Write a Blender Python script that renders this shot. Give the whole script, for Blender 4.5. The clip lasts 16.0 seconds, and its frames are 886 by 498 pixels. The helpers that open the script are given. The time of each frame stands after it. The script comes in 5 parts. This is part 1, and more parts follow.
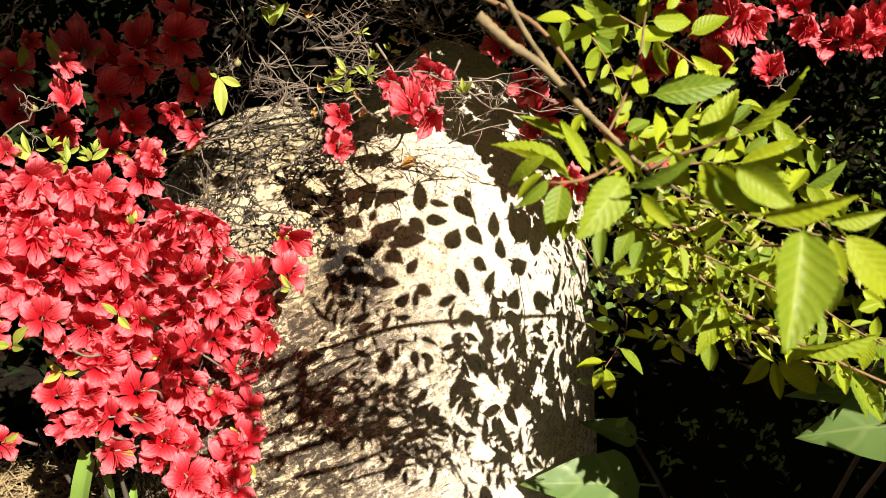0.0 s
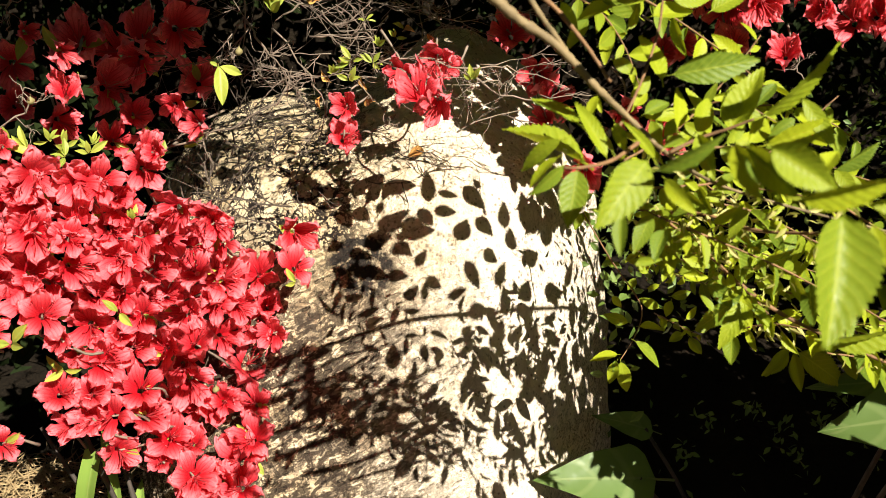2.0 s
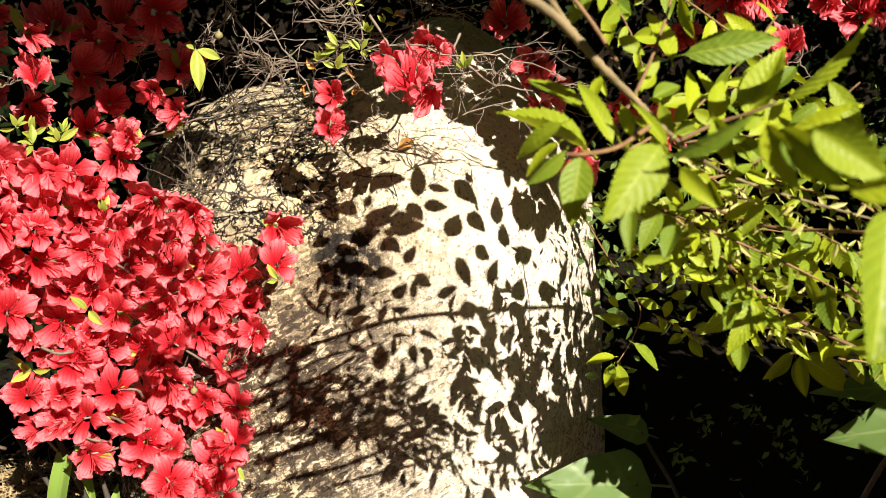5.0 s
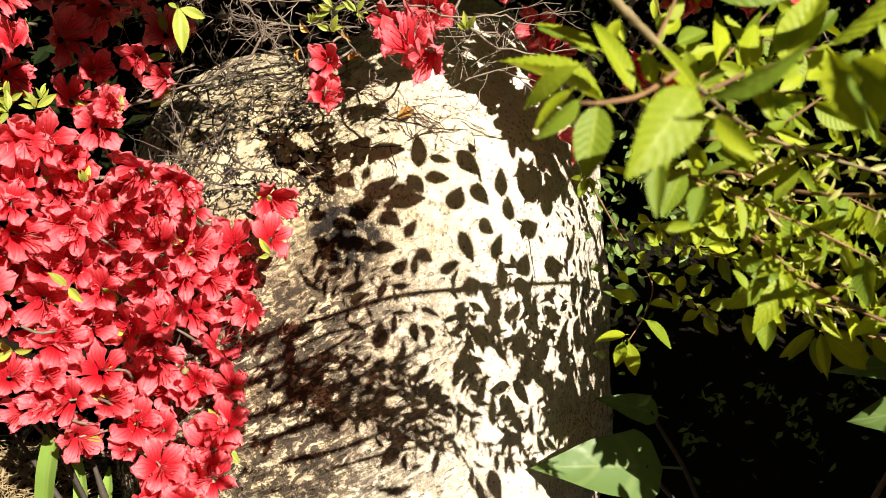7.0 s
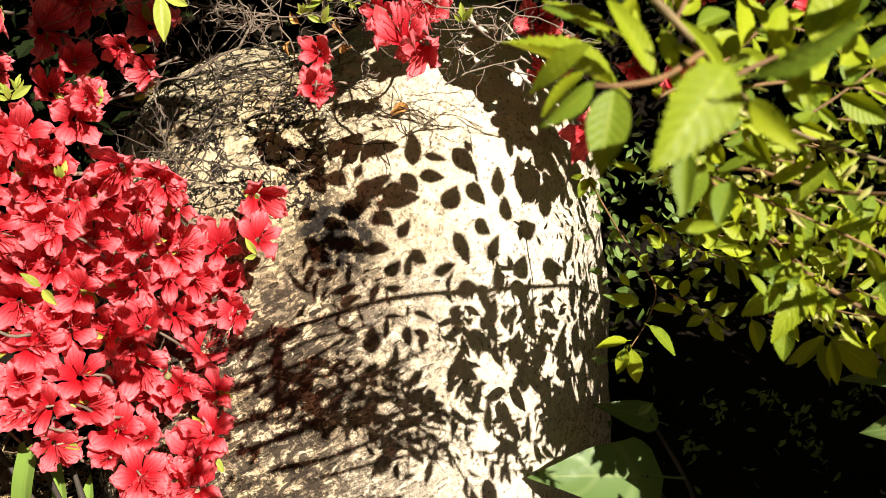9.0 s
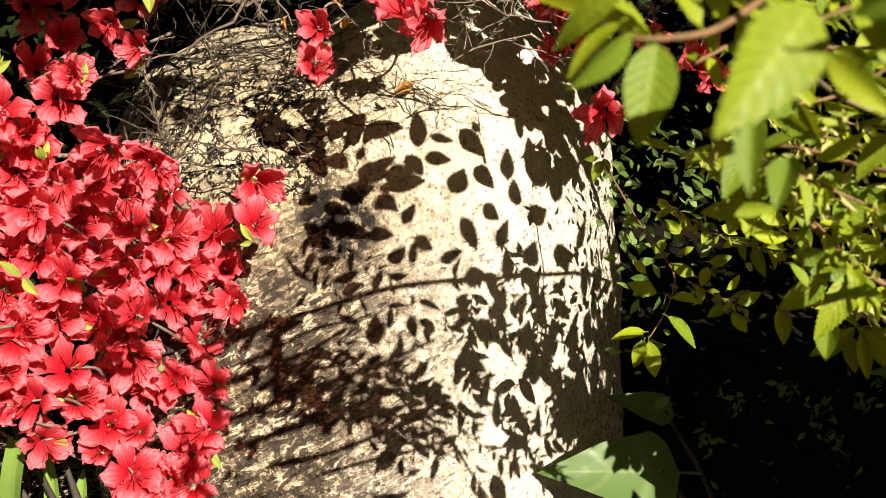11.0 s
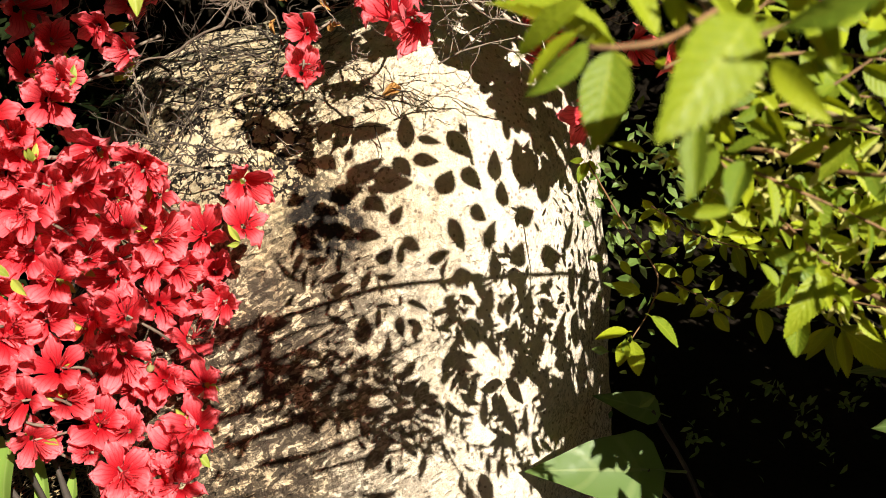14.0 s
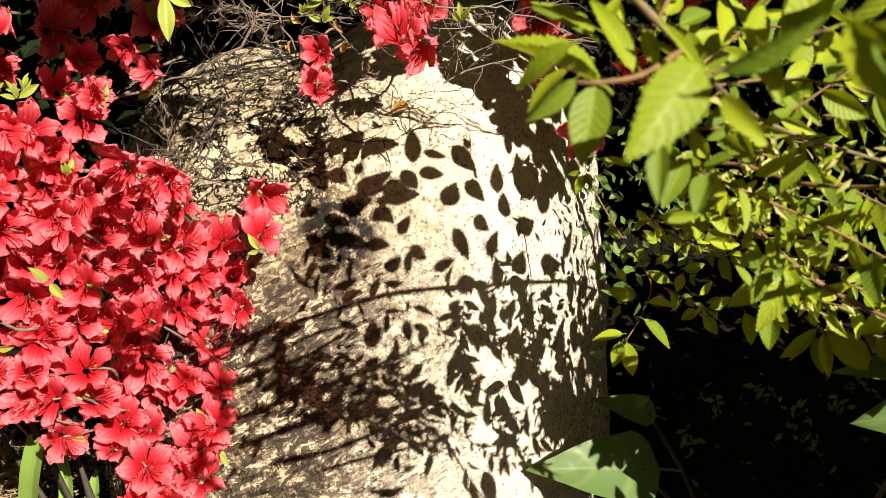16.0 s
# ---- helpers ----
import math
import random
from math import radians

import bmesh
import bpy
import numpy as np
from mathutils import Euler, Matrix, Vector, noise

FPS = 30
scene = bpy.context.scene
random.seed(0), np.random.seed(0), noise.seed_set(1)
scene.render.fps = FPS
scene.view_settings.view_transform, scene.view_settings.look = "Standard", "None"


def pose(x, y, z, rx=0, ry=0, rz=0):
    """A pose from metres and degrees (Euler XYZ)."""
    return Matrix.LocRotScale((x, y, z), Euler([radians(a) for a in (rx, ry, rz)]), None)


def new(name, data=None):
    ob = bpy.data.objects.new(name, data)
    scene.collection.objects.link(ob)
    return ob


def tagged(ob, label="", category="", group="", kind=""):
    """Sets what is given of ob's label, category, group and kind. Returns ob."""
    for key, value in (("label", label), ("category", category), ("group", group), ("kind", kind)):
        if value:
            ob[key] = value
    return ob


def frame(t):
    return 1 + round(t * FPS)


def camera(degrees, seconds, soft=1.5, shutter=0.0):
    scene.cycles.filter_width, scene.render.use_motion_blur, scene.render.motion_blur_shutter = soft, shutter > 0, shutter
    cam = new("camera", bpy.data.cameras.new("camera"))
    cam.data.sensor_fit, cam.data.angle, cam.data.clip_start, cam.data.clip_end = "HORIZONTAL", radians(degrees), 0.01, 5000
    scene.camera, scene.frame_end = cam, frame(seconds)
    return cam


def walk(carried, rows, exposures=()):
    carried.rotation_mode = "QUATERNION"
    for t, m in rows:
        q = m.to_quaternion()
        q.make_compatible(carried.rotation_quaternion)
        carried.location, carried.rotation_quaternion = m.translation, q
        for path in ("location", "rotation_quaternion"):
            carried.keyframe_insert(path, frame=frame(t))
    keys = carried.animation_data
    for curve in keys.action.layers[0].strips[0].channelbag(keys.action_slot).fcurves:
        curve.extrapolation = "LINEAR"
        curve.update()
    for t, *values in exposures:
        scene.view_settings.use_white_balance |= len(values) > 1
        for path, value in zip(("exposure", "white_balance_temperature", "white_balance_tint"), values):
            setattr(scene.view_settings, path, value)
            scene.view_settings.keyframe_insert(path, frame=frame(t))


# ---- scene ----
cam = camera(54.45, 16.0, soft=0.85)
cam.data.dof.use_dof, cam.data.dof.focus_distance, cam.data.dof.aperture_fstop = True, 0.92, 16.0
EYE, TILT = 0.95, -25.0
# rows: seconds; metres right, ahead and up along the plan's tilted axes; yaw, pitch, roll
ROWS = [
    (0, 0, 0, 0, 0, 0, 0),
    (0.5, -0.0028, 0.0088, -0.0002, 0.071, -0.33, -0.461),
    (1, -0.0015, 0.0175, 0.0006, 0.685, -0.453, 0.187),
    (1.5, -0.001, 0.0229, -0.0003, 0.918, -0.565, 0.464),
    (2, 0.0002, 0.0246, -0.0003, 0.614, -0.535, 0.601),
    (2.5, 0.0004, 0.0313, -0.0006, 0.504, -0.39, 0.593),
    (3, 0.0018, 0.038, -0.0011, 0.379, -0.543, 0.447),
    (5.5, 0.0026, 0.0763, -0.0021, 0.1, -0.91, 0.182),
    (6, 0.0031, 0.0871, -0.0032, 0.219, -1.264, 0.273),
    (6.5, 0.0033, 0.0973, -0.0031, 0.286, -1.458, 0.31),
    (7, 0.0051, 0.1101, -0.0062, 0.403, -2.255, 0.385),
    (7.5, 0.0065, 0.1203, -0.0057, 0.139, -2.11, 0.292),
    (8, 0.0053, 0.1324, -0.0061, 0.173, -2.009, 0.698),
    (8.5, 0.0045, 0.1425, -0.006, 0.4, -2.174, 0.378),
    (9, 0.0048, 0.1446, -0.0074, 0.056, -2.182, 0.087),
    (9.5, 0.0057, 0.1552, -0.0098, 0.212, -2.401, -0.073),
    (10, 0.0052, 0.168, -0.009, 0.485, -2.826, 0.036),
    (12.5, 0.0046, 0.199, -0.0103, 0.428, -3.321, 0.239),
    (13, 0.0073, 0.195, -0.0094, 0.451, -3.43, 0.148),
    (13.5, 0.0106, 0.1883, -0.0082, 0.128, -3.239, 0.113),
    (14, 0.0127, 0.1793, -0.0082, 0.161, -3.088, 0.16),
    (14.5, 0.0125, 0.1653, -0.0073, 0.294, -2.679, 0.418),
    (15, 0.0106, 0.1507, -0.0086, 0.574, -2.377, 0.365),
    (15.5, 0.0075, 0.1375, -0.0107, 0.515, -2.19, 0.183),
    (16, 0.0086, 0.1295, -0.0103, 0.245, -2.249, 0.174),
]
PLAN = pose(0, 0, EYE, TILT, 0, 0)
walk(cam, [(t, PLAN @ pose(x, y, z, 90 + pitch, roll, yaw)) for t, x, y, z, yaw, pitch, roll in ROWS],
     [(0.0, 1.45, 6500, 10), (6.0, 1.45, 6500, 10), (12.5, 1.28, 6500, 10), (16.0, 1.28, 6500, 10)])

# ---- light ----
TO_SUN = Vector((0.41, -0.586, 0.682)).normalized()
world = bpy.data.worlds.new("sky")
scene.world = world
world.use_nodes = True
wn, wl = world.node_tree.nodes, world.node_tree.links
sky = wn.new("ShaderNodeTexSky")
sky.sky_type, sky.sun_disc = "NISHITA", False
sky.sun_elevation = math.asin(TO_SUN.z)
sky.sun_rotation = math.atan2(TO_SUN.x, TO_SUN.y)
wl.new(sky.outputs[0], wn["Background"].inputs[0])
wn["Background"].inputs[1].default_value = 0.0048
sun = new("sun", bpy.data.lights.new("sun", "SUN"))
sun.data.energy, sun.data.angle, sun.data.color = 5.0, radians(0.36), (1.0, 0.93, 0.79)
sun.matrix_world = TO_SUN.to_track_quat("Z", "Y").to_matrix().to_4x4()

S = PLAN.to_3x3().inverted() @ TO_SUN  # towards the sun, in plan axes


def spot(x, y, z):
    """World place of a plan place (x right, y ahead, z up of the tilted plan axes)."""
    return PLAN @ Vector((x, y, z))


# ---- materials ----
class Shader:
    """A node material with short calls."""

    def __init__(self, name):
        self.mat = bpy.data.materials.new(name)
        self.mat.use_nodes = True
        self.n, self.l = self.mat.node_tree.nodes, self.mat.node_tree.links
        self.bsdf, self.out = self.n["Principled BSDF"], self.n["Material Output"]

    def node(self, kind, ins=(), **attrs):
        nd = self.n.new(kind)
        for k, v in attrs.items():
            setattr(nd, k, v)
        for k, v in dict(ins).items():
            if hasattr(v, "links"):
                self.l.new(v, nd.inputs[k])
            else:
                nd.inputs[k].default_value = v
        return nd

    def math(self, op, a, b=0.0, clamp=False):
        return self.node("ShaderNodeMath", {0: a, 1: b}, operation=op, use_clamp=clamp).outputs[0]

    def mix(self, f, a, b, blend="MIX"):
        nd = self.node("ShaderNodeMix", {0: f, 6: a, 7: b}, data_type="RGBA", blend_type=blend)
        return nd.outputs[2]

    def noise(self, scale, detail=4.0, rough=0.55, vec=None, distort=0.0):
        ins = {"Scale": scale, "Detail": detail, "Roughness": rough, "Distortion": distort}
        if vec is not None:
            ins["Vector"] = vec
        return self.node("ShaderNodeTexNoise", ins).outputs[0]

    def ramp(self, f, *stops):
        nd = self.node("ShaderNodeValToRGB", {0: f})
        els = nd.color_ramp.elements
        while len(els) < len(stops):
            els.new(0.5)
        for e, (p, c) in zip(els, stops):
            e.position, e.color = p, (*c, 1) if len(c) == 3 else c
        return nd.outputs[0]

    def step(self, f, lo, hi):
        return self.node("ShaderNodeMapRange", {0: f, 1: lo, 2: hi, 3: 0.0, 4: 1.0}, clamp=True).outputs[0]

    def put(self, **ins):
        for k, v in ins.items():
            k = k.replace("_", " ")
            if hasattr(v, "links"):
                self.l.new(v, self.bsdf.inputs[k])
            else:
                self.bsdf.inputs[k].default_value = v
        return self

    def bump(self, height, strength, distance):
        nd = self.node("ShaderNodeBump", {"Height": height, "Strength": strength, "Distance": distance})
        self.l.new(nd.outputs[0], self.bsdf.inputs["Normal"])
        return nd.outputs[0]

    def through_light(self, colour, share):
        """Lets part of the light through a thin leaf or petal."""
        tr = self.node("ShaderNodeBsdfTranslucent", {0: colour})
        mx = self.node("ShaderNodeMixShader", {0: share})
        self.l.new(self.bsdf.outputs[0], mx.inputs[1])
        self.l.new(tr.outputs[0], mx.inputs[2])
        self.l.new(mx.outputs[0], self.out.inputs[0])


def rgb(r, g, b):
    return (r, g, b, 1.0)


def leaf_material(name, dark, light, vein, back, share=0.4, rough=0.42, veins=9.0, island=False, relief=0.08, gloss=0.34):
    m = Shader(name)
    if island:
        rnd = m.node("ShaderNodeNewGeometry").outputs["Random Per Island"]
    else:
        rnd = m.node("ShaderNodeObjectInfo").outputs["Random"]
    coord = m.node("ShaderNodeTexCoord").outputs["Object"]
    mottled = m.noise(9.0 if not island else 60.0, 5.0, 0.6, coord)
    col = m.mix(m.math("ADD", m.math("MULTIPLY", rnd, 0.75), m.math("MULTIPLY", mottled, 0.35)), rgb(*dark), rgb(*light))
    if not island:
        att = m.node("ShaderNodeAttribute", attribute_name="blade").outputs["Vector"]
        xyz = m.node("ShaderNodeSeparateXYZ", {0: att})
        side = m.math("ABSOLUTE", xyz.outputs[1])
        run = m.math("SUBTRACT", xyz.outputs[0], m.math("MULTIPLY", side, 0.22))
        wave = m.math("SINE", m.math("MULTIPLY", run, veins * 6.283))
        ribs = m.step(wave, 0.72, 1.0)
        mid = m.step(side, 0.09, 0.03)
        lines = m.math("MAXIMUM", m.math("MULTIPLY", ribs, 0.55), mid)
        col = m.mix(m.math("MULTIPLY", lines, 0.36), col, rgb(*vein))
        worn = m.step(m.noise(26.0, 4.0, 0.7, coord), 0.66, 0.74)
        col = m.mix(m.math("MULTIPLY", worn, 0.35), col, rgb(dark[0] * 1.3, dark[1] * 0.8, dark[2]))
        m.bump(m.math("ADD", wave, m.math("MULTIPLY", m.noise(120.0, 2.0, 0.5, coord), 0.8)), relief, 0.0012)
        m.put(Roughness=m.node("ShaderNodeMapRange", {0: mottled, 1: 0.3, 2: 0.7, 3: rough - 0.08, 4: rough + 0.14}).outputs[0])
    else:
        m.put(Roughness=rough)
    m.put(Base_Color=col)
    m.bsdf.inputs["Specular IOR Level"].default_value = gloss
    m.through_light(m.mix(0.75, col, rgb(*back), "MIX"), share)
    return m.mat


def petal_material(name, deep, pale, throat, share=0.4):
    m = Shader(name)
    rnd = m.node("ShaderNodeObjectInfo").outputs["Random"]
    coord = m.node("ShaderNodeTexCoord").outputs["Object"]
    att = m.node("ShaderNodeAttribute", attribute_name="petal").outputs["Vector"]
    xyz = m.node("ShaderNodeSeparateXYZ", {0: att})
    run, upper = xyz.outputs[0], xyz.outputs[2]
    cloudy = m.noise(70.0, 4.0, 0.6, coord)
    # red pales towards the tips, partly painted for sunlit petal ends
    col = m.mix(m.math("ADD", m.math("MULTIPLY", m.math("POWER", run, 1.4), 0.85), m.math("ADD", m.math("MULTIPLY", rnd, 0.2), m.math("MULTIPLY", m.math("SUBTRACT", cloudy, 0.5), 0.6)), True), rgb(*deep), rgb(*pale))
    fan = m.math("SINE", m.math("MULTIPLY", m.math("ADD", xyz.outputs[1], m.math("MULTIPLY", cloudy, 0.12)), 15.0))
    lines = m.math("MULTIPLY", m.step(fan, 0.55, 1.0), m.step(run, 0.95, 0.35))
    col = m.mix(m.math("MULTIPLY", lines, 0.6), col, rgb(*throat))
    # deeper pigment inside, darkened further as the funnel's own shade
    col = m.mix(m.math("MULTIPLY", m.step(run, 0.55, 0.10), 0.8), col, rgb(*throat))
    specks = m.step(m.node("ShaderNodeTexVoronoi", {"Vector": coord, "Scale": 420.0}).outputs[0], 0.36, 0.22)
    col = m.mix(m.math("MULTIPLY", m.math("MULTIPLY", specks, upper), m.step(run, 0.85, 0.55)), col, rgb(0.16, 0.0, 0.015))
    m.bump(m.math("ADD", m.math("MULTIPLY", fan, 0.5), m.noise(300.0, 2.0, 0.5, coord)), 0.35, 0.0008)
    m.put(Base_Color=col, Roughness=0.5)
    m.bsdf.inputs["Specular IOR Level"].default_value = 0.3
    m.through_light(col, share)
    return m.mat


def bark_material(name, dark, light, scale=1.0, rough=0.75):
    m = Shader(name)
    coord = m.node("ShaderNodeTexCoord").outputs["Object"]
    grain = m.noise(180.0 * scale, 5.0, 0.65, coord)
    patch = m.noise(22.0 * scale, 4.0, 0.6, coord)
    f = m.math("ADD", m.math("MULTIPLY", grain, 0.5), m.math("MULTIPLY", patch, 0.6))
    m.put(Base_Color=m.ramp(f, (0.3, dark), (0.75, light)), Roughness=rough)
    m.bump(m.math("ADD", grain, patch), 0.6, 0.0012)
    return m.mat


def stone_material():
    m = Shader("weathered pale stone")
    coord = m.node("ShaderNodeTexCoord").outputs["Object"]
    stretch = m.node("ShaderNodeMapping", {"Vector": coord, "Scale": (1.0, 1.0, 0.45), "Rotation": (radians(-25), 0.0, 0.0)}).outputs[0]
    broad = m.noise(7.0, 5.0, 0.6, coord)
    flaky = m.noise(45.0, 6.0, 0.65, stretch, 0.6)
    fine = m.noise(230.0, 5.0, 0.7, coord)
    base = m.ramp(m.math("ADD", m.math("MULTIPLY", broad, 0.55), m.math("MULTIPLY", flaky, 0.45)),
                  (0.28, (0.45, 0.305, 0.16)), (0.45, (0.75, 0.59, 0.375)), (0.62, (0.89, 0.77, 0.585)))
    tan = m.step(m.noise(16.0, 6.0, 0.7, stretch, 1.0), 0.58, 0.72)
    col = m.mix(m.math("MULTIPLY", tan, 0.25), base, rgb(0.42, 0.27, 0.13))
    mottle = m.step(m.noise(150.0, 4.0, 0.7, stretch, 0.4), 0.36, 0.62)
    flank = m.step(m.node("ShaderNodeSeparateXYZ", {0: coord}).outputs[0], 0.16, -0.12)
    # right side painted nearer white, standing for the sun's glare on it
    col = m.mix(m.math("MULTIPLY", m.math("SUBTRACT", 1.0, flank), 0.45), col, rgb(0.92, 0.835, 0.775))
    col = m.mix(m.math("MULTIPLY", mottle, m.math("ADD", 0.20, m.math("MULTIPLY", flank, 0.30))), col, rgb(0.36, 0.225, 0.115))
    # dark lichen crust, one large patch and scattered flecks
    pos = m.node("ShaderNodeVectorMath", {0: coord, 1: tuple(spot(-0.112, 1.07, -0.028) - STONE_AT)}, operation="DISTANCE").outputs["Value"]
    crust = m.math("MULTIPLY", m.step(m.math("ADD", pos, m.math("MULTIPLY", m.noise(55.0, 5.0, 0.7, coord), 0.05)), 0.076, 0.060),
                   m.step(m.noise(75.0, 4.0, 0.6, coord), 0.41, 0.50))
    flecks = m.step(m.noise(95.0, 3.0, 0.5, stretch), 0.66, 0.72)
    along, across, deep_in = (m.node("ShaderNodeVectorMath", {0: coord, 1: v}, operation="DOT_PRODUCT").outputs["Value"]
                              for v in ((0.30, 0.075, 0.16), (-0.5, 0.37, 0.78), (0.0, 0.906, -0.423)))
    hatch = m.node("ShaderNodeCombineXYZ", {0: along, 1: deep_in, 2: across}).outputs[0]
    # real roughness low on the left, darkened further to stand for leaf shade
    grit_shade = m.math("MAXIMUM", m.step(m.noise(120.0, 4.0, 0.7, hatch, 0.8), 0.495, 0.53), m.step(m.noise(60.0, 5.0, 0.7, coord, 0.5), 0.525, 0.555))
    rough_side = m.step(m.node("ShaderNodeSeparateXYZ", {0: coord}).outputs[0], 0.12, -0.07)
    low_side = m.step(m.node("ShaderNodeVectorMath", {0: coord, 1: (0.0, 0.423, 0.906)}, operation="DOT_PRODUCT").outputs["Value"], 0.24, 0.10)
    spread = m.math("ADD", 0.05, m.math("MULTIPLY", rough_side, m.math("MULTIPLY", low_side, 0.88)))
    col = m.mix(m.math("MULTIPLY", grit_shade, spread), col, rgb(0.06, 0.042, 0.026))
    shade_blots = m.math("MULTIPLY", m.step(m.noise(34.0, 5.0, 0.65, coord, 0.6), 0.505, 0.53), m.math("MULTIPLY", m.math("MULTIPLY", rough_side, low_side), 0.65))
    col = m.mix(shade_blots, col, rgb(0.045, 0.032, 0.024))
    pit_shade = m.node("ShaderNodeTexVoronoi", {"Vector": hatch, "Scale": 120.0})
    chance = m.node("ShaderNodeSeparateColor", {0: pit_shade.outputs["Color"]}).outputs[0]
    pit_shade = m.math("MULTIPLY", m.step(m.math("ADD", pit_shade.outputs["Distance"], m.math("MULTIPLY", m.noise(260.0, 3.0, 0.6, coord), 0.3)), 0.50, 0.40), m.step(chance, 0.30, 0.38))
    pit_shade = m.math("MULTIPLY", pit_shade, m.math("ADD", 0.10, m.math("MULTIPLY", m.math("MULTIPLY", rough_side, low_side), 0.75)))
    col = m.mix(pit_shade, col, rgb(0.05, 0.034, 0.021))
    # crazed, lichen-filled cracks and twig shadows, painted together on the upper shoulder
    bent = m.node("ShaderNodeVectorMath", {0: coord, 1: m.node("ShaderNodeVectorMath", {0: m.node("ShaderNodeTexNoise", {"Vector": coord, "Scale": 38.0, "Detail": 4.0, "Roughness": 0.7}).outputs[1], 1: (0.045, 0.045, 0.045)}, operation="MULTIPLY").outputs[0]}, operation="ADD").outputs[0]
    cell = m.node("ShaderNodeTexVoronoi", {"Vector": bent, "Scale": 48.0}, feature="DISTANCE_TO_EDGE").outputs[0]
    crack_shadow_net = m.math("MULTIPLY", m.step(m.math("ADD", cell, m.math("MULTIPLY", m.math("SUBTRACT", m.noise(140.0, 3.0, 0.6, coord), 0.5), 0.14)), 0.105, 0.065), m.step(m.noise(26.0, 3.0, 0.6, coord), 0.35, 0.45))
    top_side = m.step(m.node("ShaderNodeVectorMath", {0: coord, 1: (0.0, 0.423, 0.906)}, operation="DOT_PRODUCT").outputs["Value"], 0.12, 0.20)
    crack_shadow_net = m.math("MULTIPLY", crack_shadow_net, m.math("MULTIPLY", top_side, m.step(m.math("ADD", m.node("ShaderNodeSeparateXYZ", {0: coord}).outputs[0], m.math("MULTIPLY", m.math("SUBTRACT", broad, 0.5), 0.12)), 0.03, -0.09)))
    col = m.mix(m.math("MULTIPLY", top_side, m.math("MULTIPLY", rough_side, 0.15)), col, rgb(0.60, 0.50, 0.22))
    crumbs = m.math("MULTIPLY", m.step(m.noise(80.0, 5.0, 0.7, coord, 0.8), 0.575, 0.605), m.math("MULTIPLY", m.math("MULTIPLY", top_side, rough_side), 0.9))
    crack_shadow_net = m.math("MAXIMUM", crack_shadow_net, crumbs)
    col = m.mix(crack_shadow_net, col, rgb(0.010, 0.006, 0.004))
    col = m.mix(m.math("MULTIPLY", flecks, 0.5), col, rgb(0.06, 0.042, 0.028))
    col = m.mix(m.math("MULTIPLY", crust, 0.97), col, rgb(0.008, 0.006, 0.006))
    # short broken fissures along the flakes
    fissure = m.math("ABSOLUTE", m.math("SUBTRACT", m.noise(38.0, 5.0, 0.6, stretch, 1.4), 0.5))
    open_crack = m.math("MULTIPLY", m.step(fissure, 0.018, 0.004), m.step(m.noise(22.0, 3.0, 0.5, coord), 0.5, 0.62))
    col = m.mix(m.math("MULTIPLY", open_crack, 0.2), col, rgb(0.045, 0.032, 0.02))
    speck = m.node("ShaderNodeTexVoronoi", {"Vector": coord, "Scale": 170.0})
    seldom = m.node("ShaderNodeSeparateColor", {0: speck.outputs["Color"]}).outputs[1]
    speck = m.math("MULTIPLY", m.step(m.math("ADD", speck.outputs["Distance"], m.math("MULTIPLY", m.noise(300.0, 2.0, 0.5, coord), 0.3)), 0.52, 0.40), m.step(seldom, 0.62, 0.70))
    col = m.mix(m.math("MULTIPLY", speck, 0.6), col, rgb(0.10, 0.06, 0.04))
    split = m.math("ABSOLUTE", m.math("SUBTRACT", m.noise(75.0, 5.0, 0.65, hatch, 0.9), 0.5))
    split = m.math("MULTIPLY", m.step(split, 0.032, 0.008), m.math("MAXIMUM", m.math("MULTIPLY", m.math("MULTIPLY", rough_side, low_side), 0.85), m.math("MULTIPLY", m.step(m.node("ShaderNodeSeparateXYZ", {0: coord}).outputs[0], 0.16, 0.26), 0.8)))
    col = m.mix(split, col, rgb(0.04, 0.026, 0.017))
    height = m.math("ADD", m.math("ADD", m.math("MULTIPLY", flaky, 1.2), m.math("MULTIPLY", fine, 0.6)), m.math("MULTIPLY", m.math("ADD", m.math("MULTIPLY", open_crack, 0.25), pit_shade), -1.0))
    m.bump(height, 1.0, 0.009)
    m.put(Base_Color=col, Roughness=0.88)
    m.bsdf.inputs["Specular IOR Level"].default_value = 0.25
    return m.mat


